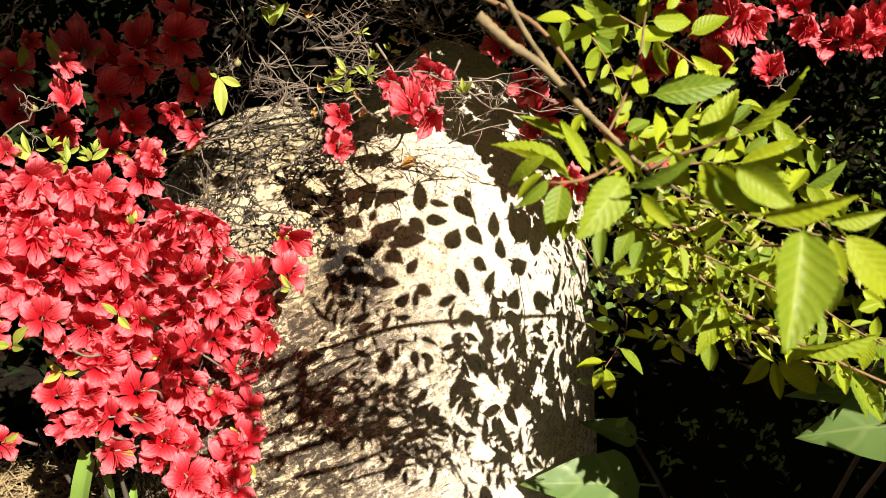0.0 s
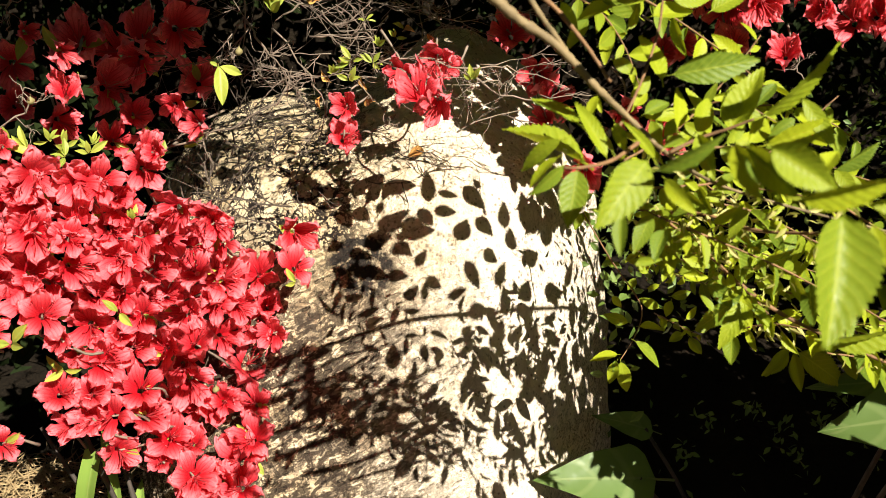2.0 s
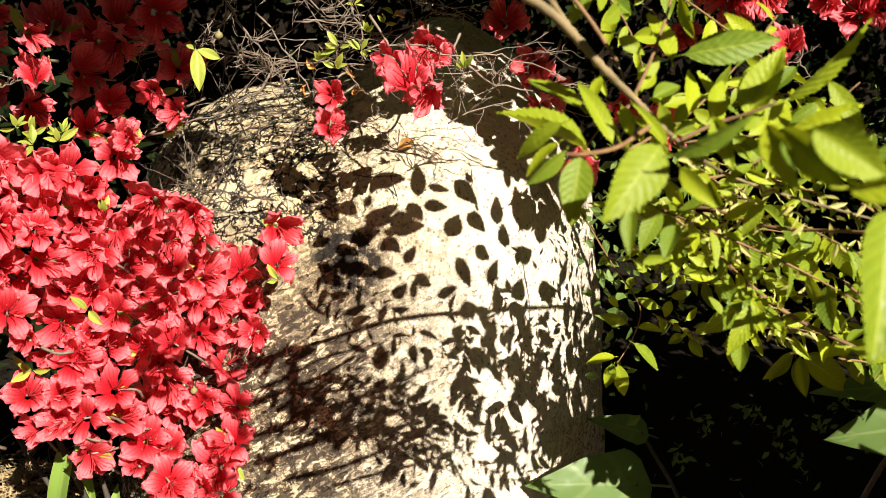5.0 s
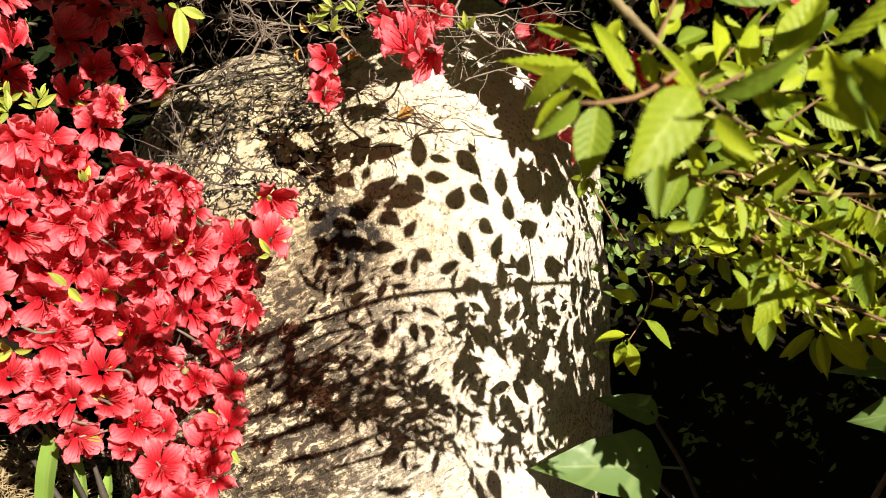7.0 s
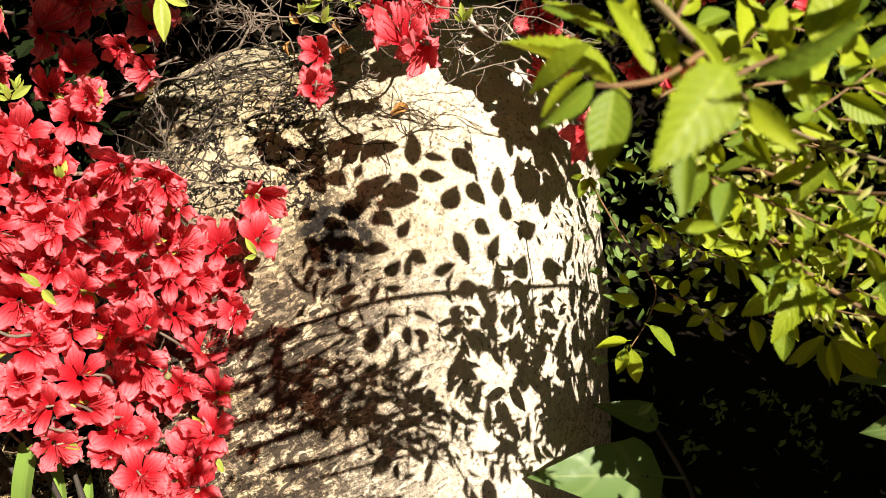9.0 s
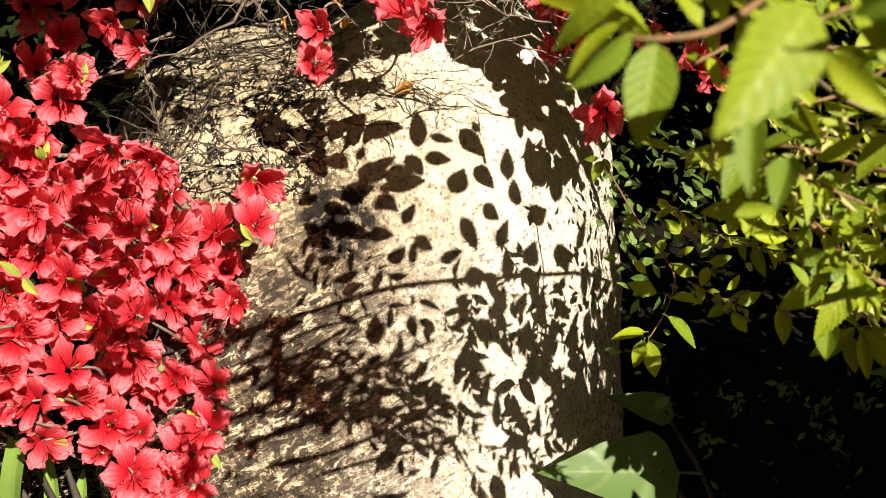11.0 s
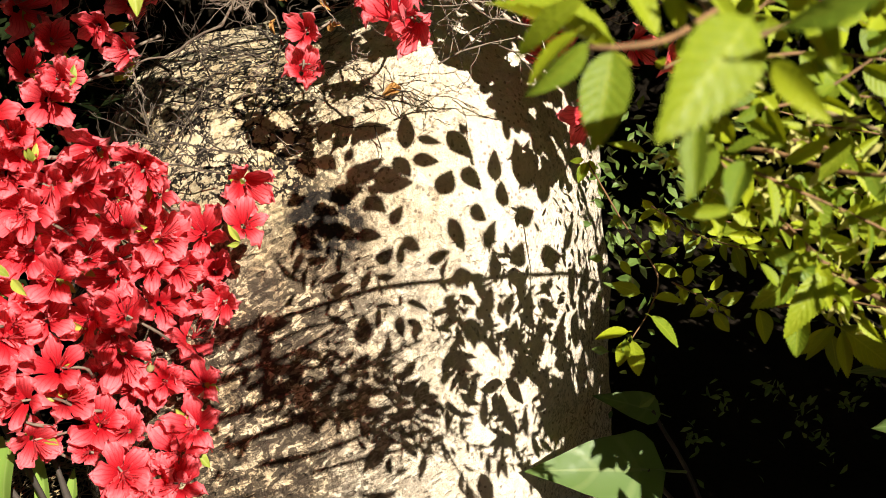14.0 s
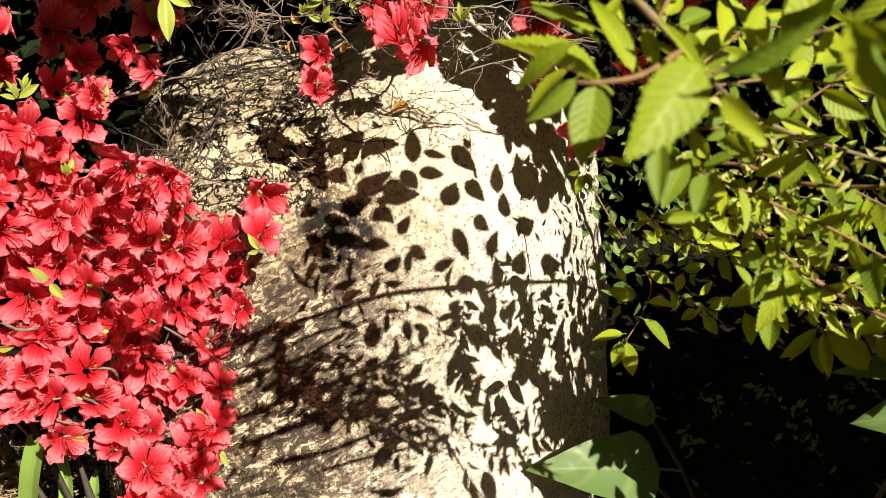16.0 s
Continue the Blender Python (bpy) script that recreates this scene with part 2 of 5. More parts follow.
def soil_material():
    m = Shader("leafy soil darkened for shade")
    coord = m.node("ShaderNodeTexCoord").outputs["Object"]
    f = m.math("ADD", m.math("MULTIPLY", m.noise(6.0, 5.0, 0.6, coord), 0.5), m.math("MULTIPLY", m.noise(90.0, 6.0, 0.7, coord), 0.5))
    # reddish ground in front, unseen, added to bounce warm light onto the stone
    bounce_ground = m.ramp(m.noise(120.0, 5.0, 0.7, coord), (0.3, (0.07, 0.033, 0.015)), (0.7, (0.21, 0.105, 0.046)))
    bits = m.step(m.noise(5.0, 5.0, 0.65, coord), 0.40, 0.58)
    bounce_ground = m.mix(bits, rgb(0.045, 0.034, 0.02), bounce_ground)
    far = m.node("ShaderNodeVectorMath", {0: coord, 1: (0.0, 1.5, 0.5)}, operation="DISTANCE").outputs["Value"]
    far = m.step(m.math("ADD", far, m.math("MULTIPLY", m.noise(1.5, 4.0, 0.6, coord), 1.6)), 3.2, 4.0)
    turf = m.ramp(m.math("ADD", m.math("MULTIPLY", m.noise(40.0, 6.0, 0.7, coord), 0.6), m.math("MULTIPLY", m.noise(0.6, 4.0, 0.6, coord), 0.4)),
                  (0.35, (0.018, 0.028, 0.008)), (0.65, (0.06, 0.07, 0.025)))
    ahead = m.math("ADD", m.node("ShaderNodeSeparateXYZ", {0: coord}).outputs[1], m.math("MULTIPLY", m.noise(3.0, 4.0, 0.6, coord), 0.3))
    # near-black tones: the shrubs' deep shade is put into the bed's colour
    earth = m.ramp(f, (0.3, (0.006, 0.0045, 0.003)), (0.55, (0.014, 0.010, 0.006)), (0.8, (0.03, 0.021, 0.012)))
    bed = m.mix(m.step(ahead, 0.95, 0.75), earth, bounce_ground)
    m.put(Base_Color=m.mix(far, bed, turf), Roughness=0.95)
    m.bsdf.inputs["Specular IOR Level"].default_value = 0.1
    m.bump(f, 1.0, 0.02)
    return m.mat


STONE_AT = spot(-0.07, 1.53, -0.2)
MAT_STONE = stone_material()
MAT_SOIL = soil_material()
MAT_ELM = leaf_material("elm leaf", (0.05, 0.12, 0.018), (0.335, 0.385, 0.013), (0.42, 0.45, 0.05), (0.42, 0.45, 0.008), 0.36, 0.42, relief=0.15, gloss=0.2)
# for the unseen crown: lets little light through, so its shade stays dark
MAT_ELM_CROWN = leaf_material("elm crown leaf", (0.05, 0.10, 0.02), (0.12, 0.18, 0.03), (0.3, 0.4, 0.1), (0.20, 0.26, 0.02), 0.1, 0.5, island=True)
MAT_AZALEA_LEAF = leaf_material("azalea leaf", (0.17, 0.24, 0.03), (0.40, 0.44, 0.07), (0.5, 0.52, 0.18), (0.5, 0.52, 0.05), 0.35, 0.45, 5.0)
MAT_SMALL_LEAF = leaf_material("shrub leaf", (0.05, 0.10, 0.02), (0.15, 0.22, 0.05), (0.3, 0.4, 0.1), (0.25, 0.33, 0.03), 0.25, 0.45, island=True)
# far below real foliage: the black shade behind is put into this colour
MAT_HEDGE = leaf_material("hedge leaf darkened for shade", (0.005, 0.009, 0.003), (0.014, 0.021, 0.006), (0.1, 0.1, 0.05), (0.05, 0.07, 0.01), 0.05, 0.8, island=True, gloss=0.04)
MAT_BROAD = leaf_material("broad soft leaf", (0.07, 0.125, 0.03), (0.12, 0.185, 0.045), (0.26, 0.31, 0.12), (0.15, 0.25, 0.02), 0.2, 0.5, 3.0, relief=0.15)
MAT_STRAP = leaf_material("strap leaf", (0.20, 0.33, 0.06), (0.28, 0.40, 0.08), (0.36, 0.46, 0.14), (0.35, 0.48, 0.05), 0.3, 0.4, 0.0, relief=0.1)
MAT_PETAL = petal_material("red petal", (0.84, 0.012, 0.034), (0.98, 0.26, 0.30), (0.46, 0.004, 0.012))
MAT_STAMEN = bark_material("stamen", (0.35, 0.006, 0.014), (0.5, 0.03, 0.04))
MAT_BARK = bark_material("elm bark", (0.025, 0.017, 0.008), (0.23, 0.165, 0.075), 0.8)
MAT_SHOOT = bark_material("reddish young shoot", (0.07, 0.036, 0.014), (0.24, 0.125, 0.05))
MAT_TWIG = bark_material("grey azalea twig", (0.05, 0.036, 0.026), (0.25, 0.19, 0.145))
# darker copy of the grey twig, for twigs that stand in shade
MAT_SHADED_TWIG = bark_material("twig darkened for shade", (0.018, 0.012, 0.009), (0.09, 0.065, 0.045))
# shade put into the colour, so stems and stalks sink into the black
MAT_STEM = bark_material("stem bark darkened for shade", (0.012, 0.009, 0.007), (0.06, 0.045, 0.035))
MAT_STRAW = bark_material("dry straw", (0.14, 0.09, 0.04), (0.42, 0.31, 0.16))
MAT_POD = bark_material("dull green pod", (0.10, 0.085, 0.03), (0.24, 0.20, 0.08))
MAT_DRY = bark_material("dry orange leaf", (0.35, 0.14, 0.03), (0.62, 0.34, 0.09))

# ---- building helpers ----
RNG = random.Random(7)


def mesh_of(name, verts, faces, material, attr=None, values=None, smooth=True):
    me = bpy.data.meshes.new(name)
    me.from_pydata([tuple(v) for v in verts], [], faces)
    if attr:
        layer = me.attributes.new(attr, "FLOAT_VECTOR", "POINT")
        layer.data.foreach_set("vector", np.asarray(values, dtype=np.float32).ravel())
    if smooth:
        me.polygons.foreach_set("use_smooth", [True] * len(me.polygons))
    me.materials.append(material)
    me.update()
    return me


def thing(name, at, label, category, group="", kind=""):
    ob = new(name)
    ob.empty_display_size = 0.02
    ob.matrix_basis = Matrix.Translation(at)
    return tagged(ob, label, category, group, kind)


def under(name, me, parent, m=None, label=""):
    """A mesh object as a part of parent, at the world pose m."""
    ob = new(name, me)
    ob.parent = parent
    chain = parent.matrix_basis.copy()
    if parent.parent:
        chain = parent.parent.matrix_basis @ parent.matrix_parent_inverse @ chain
    ob.matrix_parent_inverse = chain.inverted()
    ob.matrix_basis = m if m is not None else Matrix.Identity(4)
    if label:
        ob["label"] = label
    return ob


def smooth_line(pts, n=6):
    """Catmull-Rom through the points."""
    pts = [Vector(p) for p in pts]
    if len(pts) < 3:
        return [pts[0].lerp(pts[-1], i / n) for i in range(n + 1)]
    ext = [2 * pts[0] - pts[1], *pts, 2 * pts[-1] - pts[-2]]
    out = []
    for a, b, c, d in zip(ext, ext[1:], ext[2:], ext[3:]):
        for i in range(n):
            t = i / n
            out.append(0.5 * ((2 * b) + (c - a) * t + (2 * a - 5 * b + 4 * c - d) * t * t + (3 * b - a - 3 * c + d) * t ** 3))
    return out + [pts[-1]]


def add_tube(verts, faces, line, r0, r1, sides=6, knots=0.0, seed=0):
    """Adds a tapering tube with closed ends to verts and faces."""
    rnd = random.Random(seed)
    start, n = len(verts), len(line)
    side = Vector((0.31, 0.77, 0.55))
    for i, p in enumerate(line):
        d = (line[min(i + 1, n - 1)] - line[max(i - 1, 0)]).normalized()
        u = side.cross(d).normalized()
        w = d.cross(u)
        r = (r0 + (r1 - r0) * i / max(1, n - 1)) * (1 + knots * (rnd.random() ** 3) * 1.6)
        for k in range(sides):
            a = 2 * math.pi * k / sides
            rr = r * (1 + 0.35 * knots * (rnd.random() - 0.5))
            verts.append(p + u * (math.cos(a) * rr) + w * (math.sin(a) * rr))
    for i in range(n - 1):
        for k in range(sides):
            a, b = start + i * sides + k, start + i * sides + (k + 1) % sides
            faces.append((a, b, b + sides, a + sides))
    faces.append(tuple(start + k for k in reversed(range(sides))))
    faces.append(tuple(start + (n - 1) * sides + k for k in range(sides)))


def tube_mesh(name, pts, r0, r1, material, sides=7, knots=0.0, seed=0, n=6):
    verts, faces = [], []
    add_tube(verts, faces, smooth_line(pts, n), r0, r1, sides, knots, seed)
    return mesh_of(name, verts, faces, material)


def aim(base, tip, roll, width, towards=None):
    """The pose of a unit leaf that runs from base to tip, its face turned to the light and the open side."""
    d = tip - base
    size = d.length
    y = d / size
    n = towards if towards is not None else (PLAN.translation - base).normalized() * 0.8 + TO_SUN * 0.6
    n = (n - y * n.dot(y)).normalized()
    n = Matrix.Rotation(radians(roll), 3, y) @ n
    x = y.cross(n)
    m = Matrix((x, y, n)).transposed().to_4x4()
    m.translation = base
    return m @ Matrix.Diagonal((size * width, size, size, 1))


# ---- unit leaves and flowers ----
def leaf_mesh(name, material, teeth=13, fold=0.18, droop=0.12, pleat=0.008, belly=0.85, wave=0.0, stalk=0.12, heart=0.0, sharp=0.8, seed=0):
    """A toothed blade of length 1 along y and width 1 along x, with a stalk."""
    rnd = random.Random(seed)
    cols = (-1.0, -0.7, -0.35, 0.0, 0.35, 0.7, 1.0)
    n = 2 * teeth if teeth else 18
    verts, faces, vals = [], [], []
    for i in range(n + 1):
        u = i / n
        h = 0.5 * math.sin(math.pi * min(1.0, u ** belly)) ** sharp * (1.12 - 0.3 * u)
        if heart:
            h = 0.56 * (1 - u) ** 1.05 * min(1.0, u / 0.16) ** 0.5 * (1 + 0.05 * math.sin(11 * u + seed)) + 0.03 * math.sin(math.pi * u)
        for c in cols:
            tooth = 0.0
            if teeth and abs(c) == 1.0 and 0 < i < n:
                tooth = 0.032 if i % 2 else -0.022
            x = c * (h + tooth * (0.4 + h))
            y = u + (0.025 if tooth > 0 else 0.0) - heart * 0.16 * abs(c) ** 1.5 * (1 - u) ** 3
            z = fold * abs(x) * 0.8 - droop * u * u + pleat * math.sin(2 * math.pi * teeth * 0.5 * (u - 0.25 * abs(c))) * abs(c) * 1.2
            z += wave * math.sin(5.0 * u + 2.0 * c + seed) * (0.3 + abs(c)) + rnd.uniform(-0.004, 0.004)
            verts.append((x, y, z))
            vals.append((u, c, 0.0))
    w = len(cols)
    for i in range(n):
        for k in range(w - 1):
            a = i * w + k
            faces.append((a, a + 1, a + w + 1, a + w))
    if stalk:
        tv, tf = [], []
        add_tube(tv, tf, [Vector((0, -stalk, -0.03)), Vector((0, -stalk * 0.4, -0.005)), Vector((0, 0.05, -0.006))], 0.018, 0.014, 5)
        off = len(verts)
        verts += tv
        faces += [tuple(off + q for q in f) for f in tf]
        vals += [(0.0, 0.0, 0.0)] * len(tv)
    return mesh_of(name, verts, faces, material, "blade", vals)


def flower_mesh(name, seed, open_by=1.0):
    """A fused funnel of five ruffled round lobes, radius 1, facing +z."""
    rnd = random.Random(seed)
    verts, faces, vals = [], [], []
    nu, nw = 12, 12
    for p in range(5):
        a0 = 2 * math.pi * p / 5 + math.pi / 2 + rnd.uniform(-0.12, 0.12)
        bend, length, broad = rnd.uniform(-0.5, 0.25), rnd.uniform(0.90, 1.16), rnd.uniform(0.23, 0.32)
        skew, ph, cup, twist = rnd.uniform(-0.14, 0.14), rnd.uniform(0, 6.28), rnd.uniform(-0.1, 0.35), rnd.uniform(-0.22, 0.22)
        start = len(verts)
        for i in range(nu + 1):
            u = i / nu
            r = length * (0.10 + 0.90 * u ** 0.9) * open_by
            half = 0.06 + broad * math.sin(math.pi * min(0.93, 0.04 + 0.78 * u))
            if u > 0.68:
                half *= max(0.03, 1 - ((u - 0.68) / 0.325) ** 2) ** 0.7
            for k in range(nw + 1):
                w = -1 + 2 * k / nw
                edge = abs(w) ** 3 * u * u + u ** 6
                rr = r - 0.10 * length * (w * w) * u ** 3 + 0.05 * math.sin(9 * w + ph) * u ** 5 - 0.06 * math.exp(-(w * 6) ** 2) * u ** 8
                x, y = rr, w * half * (1 + 0.10 * math.sin(15 * u + ph + w)) + skew * u * u
                z = -1.05 * (1 - u) ** 1.5 + bend * u * u - 0.22 * u ** 4
                z += twist * w * u * u
                z += cup * w * w * u * (1 - 0.5 * u) + 0.09 * math.sin(4.5 * w + ph) * u * u
                z += edge * (0.20 * math.sin(11 * w + 2 * ph) + 0.17 * math.sin(17 * u + 6 * w + ph)) - 0.10 * math.exp(-(w * 5) ** 2) * u * (1 - 0.6 * u)
                verts.append((x * math.cos(a0) - y * math.sin(a0), x * math.sin(a0) + y * math.cos(a0), z))
                vals.append((u, w, 1.0 if p == 0 else (0.5 if p in (1, 4) else 0.0)))
        for i in range(nu):
            for k in range(nw):
                a = start + i * (nw + 1) + k
                faces.append((a, a + 1, a + nw + 2, a + nw + 1))
    return mesh_of(name, verts, faces, MAT_PETAL, "petal", vals)


def stamen_mesh(name, seed):
    rnd = random.Random(seed)
    verts, faces = [], []
    for k in range(7):
        a, reach = rnd.uniform(0, 6.28), rnd.uniform(0.40, 0.75)
        tip = Vector((math.cos(a) * reach * 0.6, math.sin(a) * reach * 0.5 - 0.18, rnd.uniform(0.15, 0.36)))
        if k == 0:
            tip = Vector((0.03, -0.40, 0.48))
        line = smooth_line([(0, 0, -0.8), tuple(tip * 0.45 + Vector((0, -0.05, -0.25))), tuple(tip)], 3)
        add_tube(verts, faces, line, 0.024, 0.018, 4)
        add_tube(verts, faces, [tip - Vector((0.03, 0, 0)), tip, tip + Vector((0.03, 0.01, 0.01))], 0.026, 0.02, 4)
    return mesh_of(name, verts, faces, MAT_STAMEN)


ELM_LEAVES = [leaf_mesh("elm_leaf", MAT_ELM, 18, 0.22, 0.10, 0.005, seed=1),
              leaf_mesh("elm_leaf", MAT_ELM, 17, 0.12, 0.22, 0.005, wave=0.015, seed=2),
              leaf_mesh("elm_leaf", MAT_ELM, 19, 0.38, 0.08, 0.004, wave=0.02, seed=3),
              leaf_mesh("elm_leaf", MAT_ELM, 17, 0.08, 0.30, 0.005, belly=0.95, seed=4)]
AZALEA_LEAVES = [leaf_mesh("azalea_leaf", MAT_AZALEA_LEAF, 0, 0.25, 0.15, 0.0, belly=1.1, wave=0.02, stalk=0.06, seed=k) for k in (11, 12)]
BROAD_LEAVES = [leaf_mesh("broad_leaf", MAT_BROAD, 0, 0.10, 0.16, 0.0, heart=1.0, wave=0.015, stalk=0.35, seed=k) for k in (21, 22)]
FLOWERS = [flower_mesh("flower", k, o) for k, o in ((31, 1.0), (32, 0.95), (33, 1.0), (34, 0.8), (35, 1.0), (36, 0.9), (37, 0.72), (38, 1.0))]
STAMENS = [stamen_mesh("stamen", k) for k in (41, 42, 43)]


def put_flower(parent, at, radius, facing, spin):
    z = facing.normalized()
    x = Vector((0, 0, 1)).cross(z).normalized()
    m = Matrix((x, z.cross(x), z)).transposed() @ Matrix.Rotation(radians(spin), 3, "Z")
    m = Matrix.Translation(at) @ m.to_4x4() @ Matrix.Diagonal((radius, radius, radius, 1))
    ob = under("flower", RNG.choice(FLOWERS), parent, m)
    under("stamen", RNG.choice(STAMENS), ob, m)
    return ob


# ---- ground ----
def ground():
    n, verts, faces = 120, [], []
    edges = [-300, -120, -50, -20, -10] + [-6 + 12 * i / n for i in range(n + 1)] + [10, 20, 50, 120, 300]
    for y in edges:
        for x in edges:
            near = max(0.0, 1 - max(abs(x), abs(y)) / 8)
            z = near * (0.03 * noise.noise((x * 1.7, y * 1.7, 0)) + 0.015 * noise.noise((x * 9, y * 9, 3)))
            verts.append((x, y + 1.2, z))
    w = len(edges)
    for j in range(w - 1):
        for i in range(w - 1):
            a = j * w + i
            faces.append((a, a + 1, a + w + 1, a + w))
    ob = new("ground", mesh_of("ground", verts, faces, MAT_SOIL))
    tagged(ob, "leafy garden soil under the shrubs, darkened for their shade", "ground", kind="structure")
    # earth bank added behind the shrubs, in the same shade-darkened soil
    verts, faces = [], []
    nx, nz = 60, 32
    for j in range(nz + 1):
        for i in range(nx + 1):
            x, h = -4 + 8 * i / nx, j / nz
            y = 2.7 + 3.4 * h * h + 0.9 * h + 0.18 * noise.noise((x * 1.3, h * 2.5, 5)) + 0.05 * noise.noise((x * 6, h * 9, 1))
            ends = max(0.0, 1 - (x / 4) ** 4)
            verts.append((x, y, -0.1 + 2.2 * math.sin(math.pi * h) ** 0.8 * ends + 0.1 * noise.noise((x * 2, 7, h)) * math.sin(math.pi * h)))
    for j in range(nz):
        for i in range(nx):
            a = j * (nx + 1) + i
            faces.append((a, a + 1, a + nx + 2, a + nx + 1))
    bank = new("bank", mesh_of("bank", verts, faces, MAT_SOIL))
    tagged(bank, "earth bank added behind the shrubs, darkened for their shade", "bank", kind="structure")


ground()


# ---- boulder ----
def eased(v):
    v = min(1.0, max(0.0, v))
    return v * v * (3 - 2 * v)


def stone_lift(x, z):
    """How much the boulder's crown rises over a plain rounded top, at x, z from its middle."""
    return (0.025 + 0.10 * eased((x + 0.10) / 0.20)) * eased((z - 0.12) / 0.32)


def stone_front(x, z):
    """Plan depth of the boulder's face."""
    x, z = x + 0.07, z + 0.2
    low = z
    for _ in range(10):
        low = z - stone_lift(x, low)
    flank = abs(x / 0.44) ** 2.8 if x < 0 else (x / 0.33) ** 2
    return 1.53 - 0.47 * max(0.02, 1 - flank - abs(low / 0.44) ** 3) ** 0.5


def boulder():
    nu, nv = 760, 440
    verts, faces = [], []
    to_local = PLAN.to_3x3()
    for j in range(nv + 1):
        v = math.pi * (j / nv - 0.5)
        for i in range(nu):
            a = 2 * math.pi * i / nu
            cz, sz = math.cos(v), math.sin(v)
            x = -0.44 * abs(cz * math.cos(a)) ** (2 / 2.8) if math.cos(a) < 0 else 0.33 * cz * math.cos(a)
            y = 0.47 * cz * math.sin(a)
            z = 0.44 * math.copysign(abs(sz) ** (2 / 3.0), sz)
            z += stone_lift(x, z)
            p = Vector((x, y, z))
            d = Vector((x / 0.33, y / 0.47, z / 0.44)).normalized()
            bump = 0.014 * noise.noise(p * 5.0 + Vector((3, 1, 7))) + 0.007 * noise.noise(p * 13.0)
            tall = Vector((p.x * 46, p.y * 46, p.z * 20))
            bump += 0.003 * noise.noise(p * 34.0) + 0.002 * noise.noise(tall) + 0.0012 * noise.noise(tall * 2.7)
            bump += 0.003 * max(0.0, noise.noise(Vector((p.x * 9, p.y * 9, p.z * 22)))) ** 0.5
            # flaked and pitted low on one flank
            rugged = min(1.0, max(0.0, (0.04 - x) / 0.14)) * min(1.0, max(0.0, (0.24 - z) / 0.10))
            bump -= rugged * (0.008 * max(0.0, noise.noise(p * 38.0)) + 0.005 * max(0.0, noise.noise(p * 85.0)))
            verts.append(to_local @ (p + d * bump))
    for j in range(nv):
        for i in range(nu):
            a, b = j * nu + i, j * nu + (i + 1) % nu
            faces.append((a, b, b + nu, a + nu))
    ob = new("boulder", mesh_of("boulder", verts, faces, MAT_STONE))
    ob.matrix_basis = Matrix.Translation(STONE_AT)
    tagged(ob, "pale weathered boulder with dark lichen patches among azaleas", "boulder")


boulder()

# ---- azaleas ----
LEFT_A = [
    (-0.399, 0.8, 0.087, 0.014), (-0.391, 0.8, 0.055, 0.025), (-0.383, 0.8, 0.032, 0.027), (-0.367, 0.8, 0.058, 0.025),
    (-0.338, 0.8, 0.053, 0.022), (-0.323, 0.8, 0.061, 0.024), (-0.295, 0.836, 0.076, 0.023), (-0.284, 0.85, 0.086, 0.016),
    (-0.313, 0.839, 0.034, 0.025), (-0.327, 0.823, 0.022, 0.023), (-0.344, 0.8, 0.029, 0.019), (-0.372, 0.8, 0.006, 0.026),
    (-0.396, 0.8, 0.013, 0.022), (-0.391, 0.8, -0.019, 0.022), (-0.405, 0.8, -0.006, 0.019), (-0.344, 0.801, 0.007, 0.02),
    (-0.326, 0.851, -0.007, 0.021), (-0.309, 0.874, 0.001, 0.02), (-0.305, 0.895, -0.018, 0.028),
]
LEFT_B = [
    (-0.323, 0.865, -0.018, 0.025), (-0.29, 0.897, 0.011, 0.028), (-0.347, 0.822, -0.022, 0.021), (-0.338, 0.859, -0.044, 0.026),
    (-0.399, 0.8, -0.047, 0.025), (-0.37, 0.815, -0.063, 0.023), (-0.301, 0.92, -0.047, 0.023), (-0.28, 0.919, 0.001, 0.025),
    (-0.284, 0.893, 0.031, 0.024), (-0.265, 0.927, 0.022, 0.025), (-0.249, 0.952, 0.015, 0.024), (-0.255, 0.973, -0.032, 0.032),
    (-0.275, 0.943, -0.025, 0.025), (-0.227, 1.005, -0.031, 0.026), (-0.172, 0.975, 0.008, 0.027), (-0.17, 0.985, -0.024, 0.022),
    (-0.244, 1.006, -0.07, 0.024), (-0.237, 1.027, -0.095, 0.025), (-0.285, 0.976, -0.103, 0.03),
]
LEFT_C = [
    (-0.263, 1.004, -0.107, 0.025), (-0.245, 1.039, -0.138, 0.026), (-0.217, 1.056, -0.111, 0.022), (-0.315, 0.943, -0.112, 0.024),
    (-0.332, 0.913, -0.102, 0.024), (-0.354, 0.88, -0.104, 0.021), (-0.35, 0.898, -0.12, 0.025), (-0.362, 0.899, -0.148, 0.024),
    (-0.331, 0.945, -0.149, 0.027), (-0.36, 0.924, -0.179, 0.026), (-0.329, 0.969, -0.185, 0.026), (-0.301, 0.99, -0.163, 0.03),
    (-0.389, 0.848, -0.14, 0.026), (-0.375, 0.901, -0.178, 0.022), (-0.28, 1.028, -0.189, 0.026), (-0.265, 1.041, -0.185, 0.02),
    (-0.239, 1.06, -0.189, 0.023), (-0.398, 0.868, -0.183, 0.018), (-0.421, 0.828, -0.188, 0.018),
]
